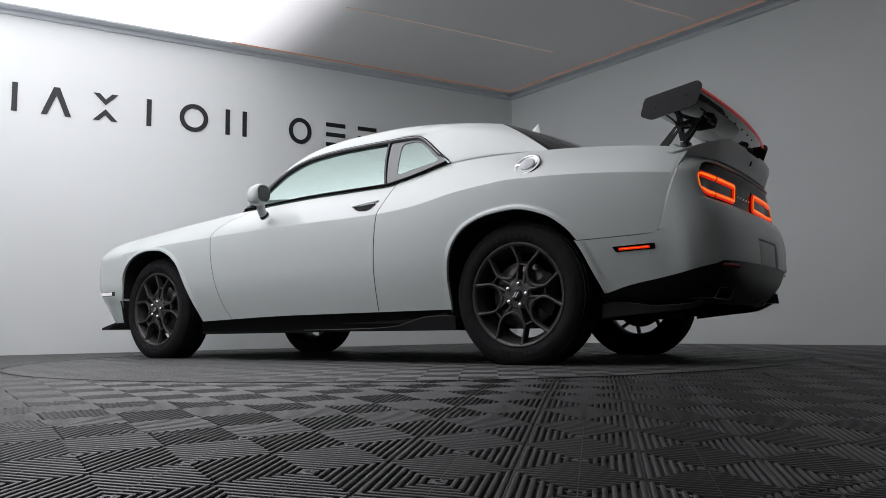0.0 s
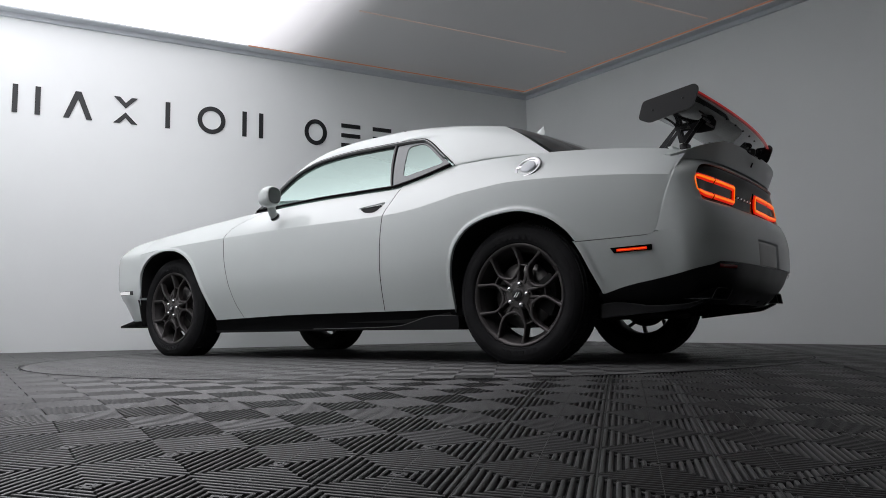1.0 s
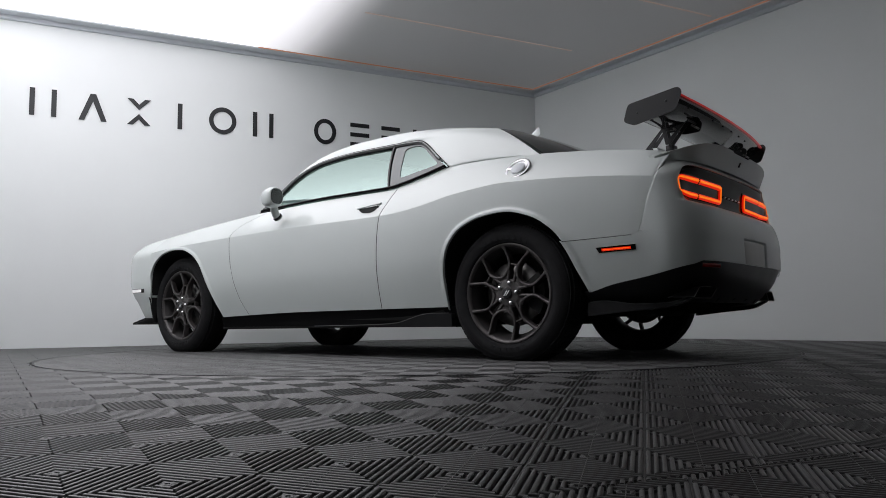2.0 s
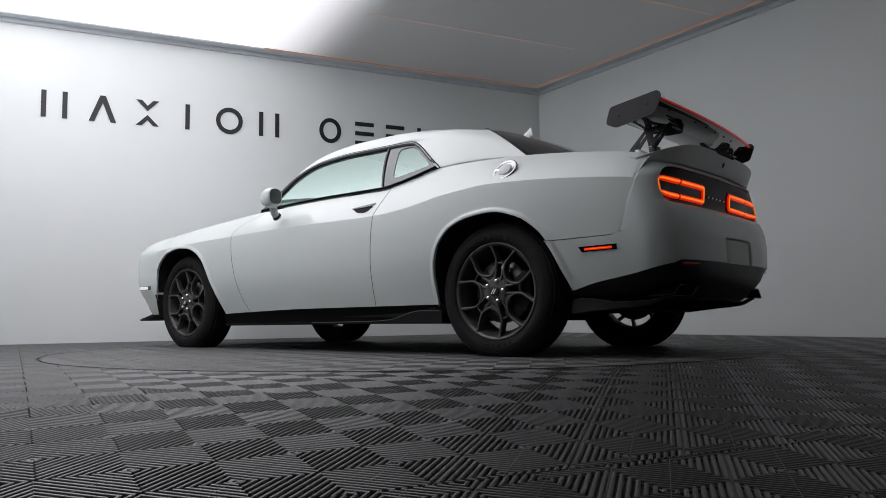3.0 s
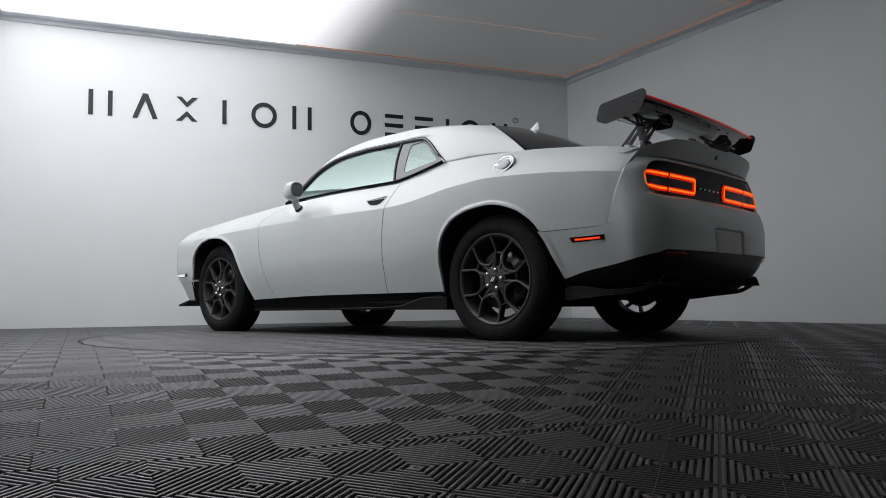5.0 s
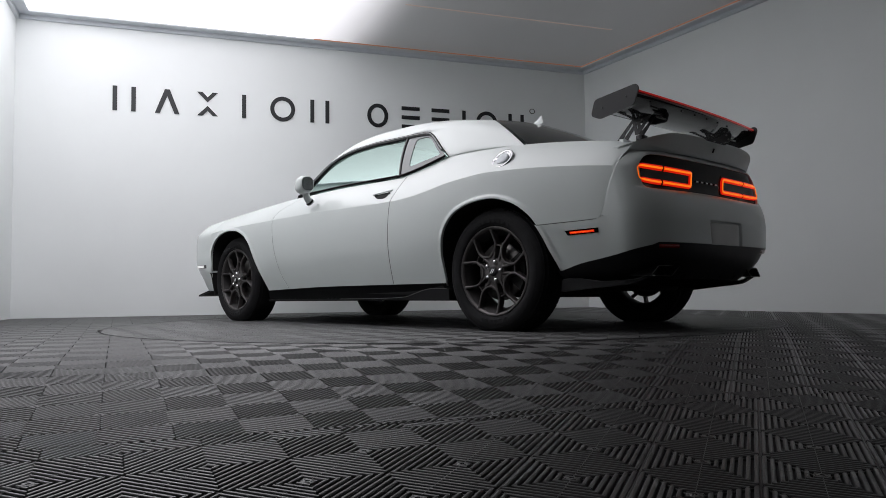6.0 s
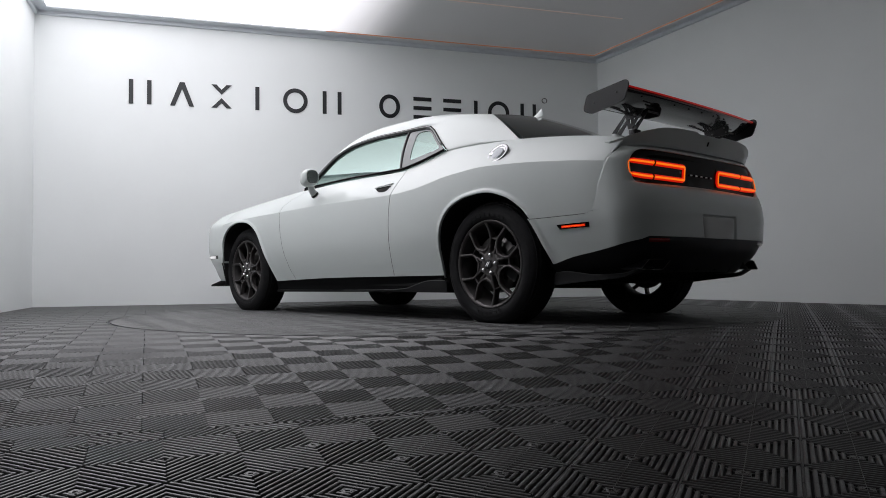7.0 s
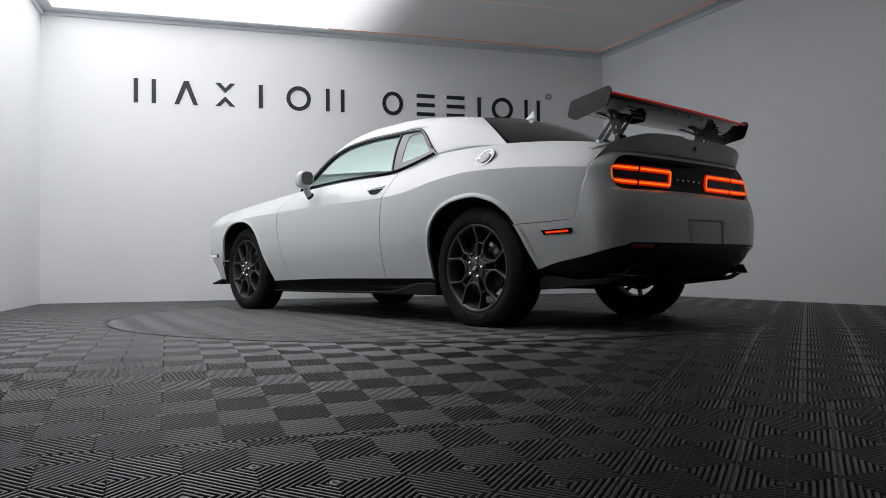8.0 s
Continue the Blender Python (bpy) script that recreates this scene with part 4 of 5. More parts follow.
bmesh.ops.remove_doubles(bm, verts=bm.verts, dist=0.0004)
part("antenna_fin", bm, M_PAINT, car, "white shark-fin antenna on the roof")

# mirrors, handles, filler
for s in (-1, 1):
    bm = bmesh.new()
    c = Vector((-1.735, s * 0.985, 1.034))
    def shell(u, v):
        a, t = 2 * math.pi * u, math.pi * v
        k = math.sin(t) ** (0.55 if v < 0.5 else 0.2)
        x = -math.cos(t)
        return c + Vector((0.075 * x * (0.95 if x < 0 else 0.55), s * 0.064 * k * math.copysign(abs(math.cos(a)) ** 0.8, math.cos(a)) , 0.066 * k * math.copysign(abs(math.sin(a)) ** 0.75, math.sin(a)) + 0.006 * x))
    sheet(shell, steps(0, 1, 36), [0.02, 0.06, 0.12, 0.2, 0.3, 0.42, 0.54, 0.66, 0.76, 0.84, 0.9], None, bm)
    bmesh.ops.remove_doubles(bm, verts=bm.verts, dist=0.0005)
    mir = part("door_mirror", bm, M_PAINT, car, "white door mirror on a stalk")
    bm = bmesh.new()
    n = 30
    cx = c.x + 0.041
    ringv = [bm.verts.new((cx - 0.003 * math.cos(2 * math.pi * i / n), c.y + s * 0.047 * math.copysign(abs(math.cos(2 * math.pi * i / n)) ** 0.75, math.cos(2 * math.pi * i / n)), c.z + 0.005 + 0.049 * math.copysign(abs(math.sin(2 * math.pi * i / n)) ** 0.75, math.sin(2 * math.pi * i / n)))) for i in range(n)]
    bm.faces.new(ringv)
    part("mirror_glass", bm, M_MIRROR, mir, "mirror glass", smooth=False)
    bm = bmesh.new()
    st = path([(-1.745, s * 0.972, 1.0), (-1.752, s * 0.957, 0.955), (-1.757, s * 0.938, 0.925), (-1.758, s * 0.912, 0.905)])
    tube(bm, [st(t) for t in steps(0, 1, 8)], 0.026, 12, flat=0.7)
    part("stalk", bm, M_PAINT, mir)
    bm = bmesh.new()
    tube(bm, [st(0.80), st(0.93)], 0.031, 14, flat=0.75)
    part("gasket", bm, M_BLACK, mir, "black rubber foot")
    # handle: a flat dark patch painted as the scoop's shade, and a body-coloured grip
    f = side(s)
    bm = bmesh.new()
    out = rounded([(-1.05, 0.897), (-0.885, 0.907), (-0.895, 0.878), (-0.93, 0.863), (-1.0, 0.868)], 0.018)
    cc = Vector((-0.965, 0.882))
    vs = [bm.verts.new(f(p[0], p[1]) + Vector((0, s * 0.002, 0))) for p in out]
    mid = bm.verts.new(f(cc.x, cc.y) + Vector((0, s * 0.003, 0)))
    for i in range(len(vs)):
        bm.faces.new([vs[i], vs[(i + 1) % len(vs)], mid])
    part("handle_scoop", bm, M_DARK, car, "dark patch painted for the shade in the handle hollow")
    bm = bmesh.new()
    tube(bm, [f(-1.055, 0.902) + Vector((0, s * 0.002, 0)), f(-1.01, 0.905) + Vector((0, s * 0.010, 0)), f(-0.95, 0.909) + Vector((0, s * 0.013, 0)), f(-0.90, 0.914) + Vector((0, s * 0.012, 0)), f(-0.868, 0.918) + Vector((0, s * 0.002, 0))], 0.0055, 10, flat=0.9)
    handle = part("door_handle", bm, M_PAINT, car, "body-coloured door handle")
    bm = bmesh.new()
    turned(bm, [(0.0005, -0.002), (0.007, -0.001), (0.008, 0.003)], 12)
    for v in bm.verts:
        v.co = f(-0.888, 0.899) + Vector((v.co.x, s * (0.006 - v.co.y), v.co.z))
    part("key_lock", bm, M_BLACK, handle, "black key lock")
bm = bmesh.new()
C = Vector((0.065, -half(0.065, 1.005), 1.005))
nx = Vector((0, -0.80, 0.60))
tx = Vector((1, 0, 0))
tz = nx.cross(tx)
tz = tz if tz.z > 0 else -tz
for prof, mat, nm in (([(0.074, -0.004), (0.074, 0.006), (0.070, 0.010), (0.060, 0.010), (0.054, 0.004), (0.046, 0.001), (0.044, 0.0015), (0.0, 0.0015)], M_CAP, "fuel_cap"),):
    rings = [[bm.verts.new(C + nx * h + (tx * math.cos(2 * math.pi * k / 40) + tz * math.sin(2 * math.pi * k / 40)) * max(r, 0.0005)) for k in range(40)] for r, h in prof]
    for i in range(len(rings) - 1):
        for k in range(40):
            bm.faces.new([rings[i][k], rings[i][(k + 1) % 40], rings[i + 1][(k + 1) % 40], rings[i + 1][k]])
    cap = part(nm, bm, mat, car, "round chrome fuel filler cap")
bm = bmesh.new()
rings = [[bm.verts.new(C + nx * h + (tx * math.cos(2 * math.pi * k / 32) + tz * math.sin(2 * math.pi * k / 32)) * rr) for k in range(32)] for rr, h in ((0.041, 0.001), (0.041, 0.009), (0.037, 0.012), (0.001, 0.0125))]
for i in range(3):
    for k in range(32):
        bm.faces.new([rings[i][k], rings[i][(k + 1) % 32], rings[i + 1][(k + 1) % 32], rings[i + 1][k]])
part("cap_disc", bm, M_TRIM, cap, "satin disc of the filler cap")
bm = bmesh.new()
box(bm, (-0.068, -0.010, -0.002), (-0.024, 0.010, 0.012), 0.003, Matrix((tx.to_4d(), tz.to_4d(), nx.to_4d(), (0, 0, 0, 1))).transposed().to_3x3().to_4x4())
for v in bm.verts:
    v.co += C
part("cap_lever", bm, M_CHROME, cap)

# ---- sill skirts, lower rear, underside ----
for s in (-1, 1):
    f = lambda x, z: Vector((x, s * half(x, max(z, 0.30)), z))
    bm = sheet(lambda x, v: Vector((x, s * (half(x, 0.30) - 0.012 - 0.02 * math.sin(math.pi * v * 0.5)), sill(x) + 0.004 + (0.184 - sill(x)) * v)), steps(-2.44, -0.36, 40), steps(0, 1, 6), (0, -s * 0.05, 0))
    part("side_sill", bm, M_SKIRT, car)
    kick = spline([(-2.4, 0.196), (-1.4, 0.199), (-0.9, 0.205), (-0.76, 0.213), (-0.66, 0.236), (-0.57, 0.258), (-0.5, 0.264), (-0.37, 0.264)])
    low = spline([(-2.4, 0.180), (-1.4, 0.186), (-0.8, 0.190), (-0.37, 0.190)])
    bm = sheet(lambda x, v: Vector((x, s * (half(x, 0.30) + 0.002 + 0.006 * v), low(x) + (kick(x) - low(x)) * v)), steps(-2.4, -0.37, 60), steps(0, 1, 3), (0, -s * 0.06, 0))
    skirt = part("side_skirt", bm, M_BLADE, car, "black side skirt blade with a raised rear end")
    # bead in the highlight tone, where the kicked edge catches light
    bm = bmesh.new()
    tube(bm, [Vector((x, s * (half(x, 0.30) + 0.007), kick(x))) for x in steps(-1.45, -0.385, 40)], 0.0022, 6)
    part("edge", bm, M_EDGE, skirt, "pale bead painted as edge highlight of the blade")
    # long blade from the wheel back to the tail corner
    top = spline([(0.40, 0.304), (0.48, 0.311), (0.56, 0.302), (0.645, 0.291), (0.78, 0.297), (0.87, 0.324)])
    bot = spline([(0.40, 0.236), (0.6, 0.257), (0.77, 0.273), (0.87, 0.311)])
    edge = spline([(0.40, 0.75), (0.55, 0.735), (0.72, 0.69), (0.87, 0.615)])
    bm = sheet(lambda x, v: Vector((x, s * (edge(x) - 0.006 * v), bot(x) + (top(x) - bot(x)) * v)), steps(0.40, 0.87, 26), steps(0, 1, 3), (0, -s * 0.05, 0))
    spat = part("rear_spat", bm, M_BLADE, car, "black blade behind the rear wheel")
    # painted highlight along the top of the spat
    bm = bmesh.new()
    tube(bm, [Vector((x, s * (edge(x) - 0.006), top(x))) for x in steps(0.41, 0.86, 26)], 0.0025, 6)
    part("edge", bm, M_EDGE, spat, "pale bead painted as edge highlight of the blade")


def loops_at(s, x, k):
    o = rounded([(0.145 * k, -0.027 * k), (0.075 * k, 0.027 * k), (-0.115 * k, 0.029 * k), (-0.035 * k, -0.029 * k)], 0.016)
    return [Vector((x - 0.10 * (p[0] + 0.05), s * (0.51 + p[0]), 0.343 + p[1])) for p in o]


# lower rear valance: black, below the white cover, wrapped from wheel to wheel
def valance(c, v):
    if c[0] == "side":
        x = c[2]
        z1 = low_rear(x) + 0.004
        z = z1 + (0.288 - z1) * v
        return Vector((x, c[1] * (half(x, z1) - 0.010 - 0.10 * v ** 1.3), z))
    w = c[1]
    z1 = low_tail(w) + 0.004
    z = z1 + (0.300 - 0.012 * abs(w) ** 6 - z1) * v
    p = tail(w, max(z, z1 - 0.03), -0.010 - 0.10 * v * v)
    p.y *= 1 - 0.17 * v ** 1.6
    p.z = z
    return p


VALANCE = [("side", -1, x) for x in SIDE_XS if x > 0.44] + [("tail", w) for w in WS] + [("side", 1, x) for x in reversed(SIDE_XS) if x > 0.44]
part("lower_valance", sheet(valance, VALANCE, [0, 0.08, 0.2, 0.34, 0.42, 0.5, 0.62, 0.75, 0.88, 1.0], (-0.04, 0, 0)), M_BLACK, car, "black lower rear valance")
diff = part("diffuser", sheet(lambda w, v: Vector((0.90 - 0.05 * w * w - 0.48 * v, w * 0.62, 0.325 - 0.055 * v)), steps(-1, 1, 20), steps(0, 1, 6), (0, 0, 0.012)), M_DARK, car, "black rear diffuser")
for y in (-0.30, -0.1, 0.1, 0.30):
    bm = bmesh.new()
    prism(bm, [(0.915 - 0.07 * (y / 0.6) ** 2, 0.32), (0.88, 0.302), (0.60, 0.265), (0.46, 0.262), (0.46, 0.28)], y - 0.004, y + 0.004)
    part("fin", bm, M_DARK, diff, smooth=False)
for s in (-1, 1):
    bm = bmesh.new()
    loops = []
    for x, k in ((0.70, 0.92), (0.908, 0.98), (0.914, 1.0), (0.916, 0.98), (0.914, 0.94), (0.905, 0.91), (0.74, 0.88)):
        o = rounded([(0.145 * k, -0.027 * k), (0.075 * k, 0.027 * k), (-0.115 * k, 0.029 * k), (-0.035 * k, -0.029 * k)], 0.016)
        loops.append([bm.verts.new((x - 0.10 * (p[0] + 0.05), s * (0.51 + p[0]), 0.343 + p[1])) for p in o])
    for a, b in zip(loops, loops[1:]):
        for i in range(len(a)):
            bm.faces.new([a[i], a[(i + 1) % len(a)], b[(i + 1) % len(b)], b[i]])
    pipe = part("exhaust_tip", bm, M_CARBON, car, "slanted black exhaust tip with a thin bright rim")
    bm = bmesh.new()
    tube(bm, loops_at(s, 0.917, 0.985), 0.0022, 6, True)
    part("tip_rim", bm, M_STEEL, pipe, "thin bright rim")
bm = bmesh.new()
box(bm, (-3.4, -0.60, 0.235), (0.38, 0.60, 0.50), 0.03)
box(bm, (-2.38, -0.84, 0.215), (-0.42, 0.84, 0.42), 0.02)
part("underbody", bm, M_DARK, car, "dark underbody")
for cx, arch, xs in ((-WHEELBASE, front_arch, FRONT_COLS), (0.0, rear_arch, REAR_COLS)):
    for s in (-1, 1):
        bm = sheet(lambda x, v: Vector((x, s * (half(x, max(arch(x), 0.3)) - 0.01 - (0.33) * v), arch(x) + 0.006)), xs, [0, 0.5, 1.0])
        part("wheel_liner", bm, M_LINER, car)
        bm = bmesh.new()
        box(bm, (cx - 0.45, min(s * 0.58, s * 0.60), 0.25), (cx + 0.48, max(s * 0.58, s * 0.60), 0.85))
        part("inner_guard", bm, M_DARK, car, smooth=False)
for s in (-1, 1):      # black guard closing the front bumper towards the wheel
    part("splash_guard", sheet(lambda v, z: Vector((-3.300 - 0.012 * (0.46 - z) / 0.2, s * (half(-3.29, z) + 0.001 - 0.30 * v), z)), [0, 0.02, 0.5, 1.0], steps(0.235, 0.430, 6), (-0.012, 0, 0)), M_LINER, car, "black guard in front of the wheel")

# ---- wheels ----
RT = 0.346                 # radius of the tyre


def settle(bm):
    """Swell the tyre a little and flatten it where it stands on the floor."""
    for v in bm.verts:
        d = math.hypot(v.co.x, v.co.z)
        if d > 0.28:
            k = 1 + 0.068 * min((d - 0.28) / 0.05, 1.0)
            v.co.x, v.co.z = v.co.x * k, v.co.z * k
        v.co.z = max(v.co.z, -0.3455)


def wheel():
    root = new("wheel")
    n = 96
    bm = bmesh.new()
    turned(bm, [(0.242, 0.20), (0.252, 0.218), (0.287, 0.232), (0.319, 0.225), (0.335, 0.208), (0.341, 0.180), (RT - 0.003, 0.12), (0.341, 0.065), (0.336, 0.038), (0.331, 0.028), (0.328, 0.021), (0.318, 0.009), (0.302, 0.0), (0.290, -0.002), (0.286, 0.0), (0.278, 0.002), (0.268, 0.008), (0.261, 0.016), (0.254, 0.02)], n)
    settle(bm)
    tyre = part("tyre", bm, M_TYRE, root, "black road tyre")
    for i in range(72):      # shoulder blocks of the tread
        bm = bmesh.new() if i == 0 else bm
        a = 2 * math.pi * i / 72
        m = Matrix.Rotation(-a, 4, "Y")
        box(bm, (0.325, 0.030, -0.013), (0.3372, 0.050, 0.0125), 0.0, m)
        box(bm, (0.334, 0.054, -0.0135), (0.3450, 0.105, 0.0130), 0.0, m)
        box(bm, (0.334, 0.110, -0.012), (0.3455, 0.165, 0.0145), 0.0, m)
        box(bm, (0.325, 0.170, -0.013), (0.3395, 0.205, 0.0125), 0.0, m)
    settle(bm)
    part("tread", bm, M_TYRE, tyre, smooth=False)
    bm = bmesh.new()
    for r in (0.270, 0.324):
        tube(bm, [(r * math.cos(2 * math.pi * k / 72), 0.0045 if r > 0.3 else 0.006, r * math.sin(2 * math.pi * k / 72)) for k in range(72)], 0.0011, 6, True)
    for c0, cnt in ((95, 8), (275, 6)):      # raised, unreadable marks on the sidewall
        for k in range(cnt):
            a = math.radians(c0 + (k - cnt / 2) * 7.5)
            box(bm, (0.281, -0.0032, -0.010), (0.303, 0.002, 0.010), 0.0, Matrix.Rotation(-a, 4, "Y"))
    part("sidewall_lettering", bm, M_TYRE, tyre, smooth=False)
    bm = bmesh.new()
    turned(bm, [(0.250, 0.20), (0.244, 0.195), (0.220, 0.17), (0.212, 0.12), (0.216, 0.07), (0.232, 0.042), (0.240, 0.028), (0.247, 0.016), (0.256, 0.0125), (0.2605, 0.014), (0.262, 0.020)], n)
    rim = part("rim", bm, M_BARREL, root, "alloy rim barrel, darkened for the shade behind the spokes")
    bm = bmesh.new()
    turned(bm, [(0.240, 0.024), (0.246, 0.0150), (0.2560, 0.0105), (0.2605, 0.0120), (0.2625, 0.018)], n)
    part("rim_lip", bm, M_RIM, rim, "dark bronze rim lip")
    def arm(ctrl):
        """A ridged bar along (radius, degrees, depth, width)."""
        bm = bmesh.new()
        pts = [Vector((r * math.cos(math.radians(a)), y, r * math.sin(math.radians(a)))) for r, a, y, w in ctrl]
        rows = []
        for i, (c, q) in enumerate(zip(pts, ctrl)):
            d = pts[min(i + 1, len(pts) - 1)] - pts[max(i - 1, 0)]
            t = Vector((-d.z, 0, d.x)).normalized()
            rows.append([bm.verts.new(c + t * q[3] * e * 0.86 + Vector((0, o, 0))) for e, o in ((-0.78, 0.036), (-0.66, 0.013), (-0.50, 0.003), (-0.34, 0.0), (0.34, 0.0), (0.50, 0.003), (0.66, 0.013), (0.78, 0.036))])
        for i in range(len(rows) - 1):
            for j in range(7):
                bm.faces.new([rows[i][j], rows[i + 1][j], rows[i + 1][j + 1], rows[i][j + 1]])
        return bm
    for k in range(5):
        base = 41 + 72 * k
        for sgn in (-1, 1):
            run = [(0.249, 17.5, 0.0135, 0.030), (0.238, 18.0, 0.0145, 0.021), (0.222, 19.2, 0.016, 0.0165), (0.200, 21.3, 0.0175, 0.0150), (0.178, 23.8, 0.0185, 0.0150), (0.160, 25.6, 0.019, 0.0165), (0.146, 26.0, 0.019, 0.0170), (0.132, 24.8, 0.0185, 0.0165), (0.119, 22.0, 0.018, 0.0165), (0.108, 18.0, 0.0175, 0.0165), (0.099, 12.5, 0.0175, 0.0160), (0.093, 6.5, 0.0175, 0.0160), (0.090, 0.0, 0.0175, 0.0160)]
            part("spoke", arm([(r, base + sgn * o, y, w) for r, o, y, w in run]), M_RIM, rim)
            part("spoke", arm([(0.128, base + sgn * 24.0, 0.0195, 0.0150), (0.110, base + sgn * 25.0, 0.0185, 0.0150), (0.090, base + sgn * 22.5, 0.018, 0.0165), (0.060, base + sgn * 19.0, 0.0185, 0.024)]), M_RIM, rim)
        part("web", arm([(0.152, base + o, 0.0235, 0.0105) for o in (24, 30, 36, 42, 48)]), M_RIM, rim)
        bm = bmesh.new()
        sheet(lambda u, v: (lambda r, a: Vector((r * math.cos(a), 0.0205 + 0.004 * math.sin(math.pi * v), r * math.sin(a))))(0.05 + 0.052 * v, math.radians(base - 15 + 30 * u)), steps(0, 1, 6), steps(0, 1, 4), (0, 0.03, 0), bm)
        part("web", bm, M_RIM, rim)
    bm = bmesh.new()
    turned(bm, [(0.0005, 0.004), (0.026, 0.004), (0.029, 0.006), (0.031, 0.011), (0.034, 0.013), (0.062, 0.0165), (0.074, 0.024), (0.078, 0.05)], 40)
    part("hub", bm, M_HUB, rim, smooth=False)
    bm = bmesh.new()
    turned(bm, [(0.0005, 0.0022), (0.026, 0.0022), (0.0285, 0.0035), (0.0295, 0.008)], 36)
    part("centre_cap", bm, M_BLACK, rim, "black centre cap")
    for k in range(5):
        a = math.radians(4 + 72 * k)
        bm = bmesh.new()
        turned(bm, [(0.0005, -0.002), (0.008, -0.0005), (0.0125, 0.004), (0.0140, 0.010), (0.0140, 0.026)], 14, (0.0545 * math.cos(a), 0.002, 0.0545 * math.sin(a)))
        part("lug_nut", bm, M_CHROME, rim, "steel lug nut")
    bm = bmesh.new()
    for o in (-0.0065, 0.0065):
        prism(bm, [(-0.0125 + o, -0.013), (-0.005 + o, -0.013), (0.0125 + o, 0.013), (0.005 + o, 0.013)], 0.0005, 0.003)
    part("cap_mark", bm, M_CHROME, rim, smooth=False)
    bm = bmesh.new()
    turned(bm, [(0.07, 0.085), (0.09, 0.078), (0.168, 0.078), (0.170, 0.09), (0.168, 0.10), (0.09, 0.10), (0.07, 0.09)], 48)
    part("brake_disc", bm, M_STEEL, root, "steel brake disc")
    bm = bmesh.new()
    sheet(lambda u, v: (lambda a, r: Vector((r * math.cos(a), 0.065, r * math.sin(a))))(math.radians(-35 + 70 * u), 0.105 + 0.085 * v), steps(0, 1, 8), steps(0, 1, 3), (0, 0.06, 0), bm)
    part("brake_caliper", bm, M_DARK, root)
    return root


w0 = wheel()
bpy.context.view_layer.update()
kids = list(w0.children_recursive)


def set_wheel(x, s):
    m = pose(x, s * HUB_Y, HUB_Z) if s < 0 else pose(x, s * HUB_Y, HUB_Z, 0, 0, 180)
    w = copy_thing(w0, m)
    w.parent = car
    w.matrix_parent_inverse = Matrix.Translation((1.47, 0, 0))
    return tagged(w, "dark multi-spoke alloy wheel with a black tyre")


for x in (-WHEELBASE, 0.0):
    for s in (-1, 1):
        set_wheel(x, s)
for o in kids + [w0]:
    bpy.data.objects.remove(o)

# ---- rear wing ----
def blade(w, v):
    """w across from -1 to 1, v round the section from the leading edge over the top and back below."""
    y = 0.755 * w
    bow = 1 - w * w
    lead, trail = Vector((0.640 - 0.034 * w + 0.052 * bow, 1.196 + 0.006 * w - 0.014 * bow)), Vector((0.873 - 0.034 * w + 0.056 * bow, 1.261 + 0.006 * w - 0.016 * bow))
    t = 2 * v if v <= 0.5 else 2 - 2 * v
    c = lead.lerp(trail, t)
    n = Vector((-(trail - lead).y, (trail - lead).x)).normalized()
    th = 0.016 * math.sqrt(max(t, 0)) * (1 - t) * 2.2 + 0.0018
    camber = -0.020 * 4 * t * (1 - t)
    c = c + n * (camber + (th if v <= 0.5 else -th * 0.5))
    return Vector((c.x, y, c.y))


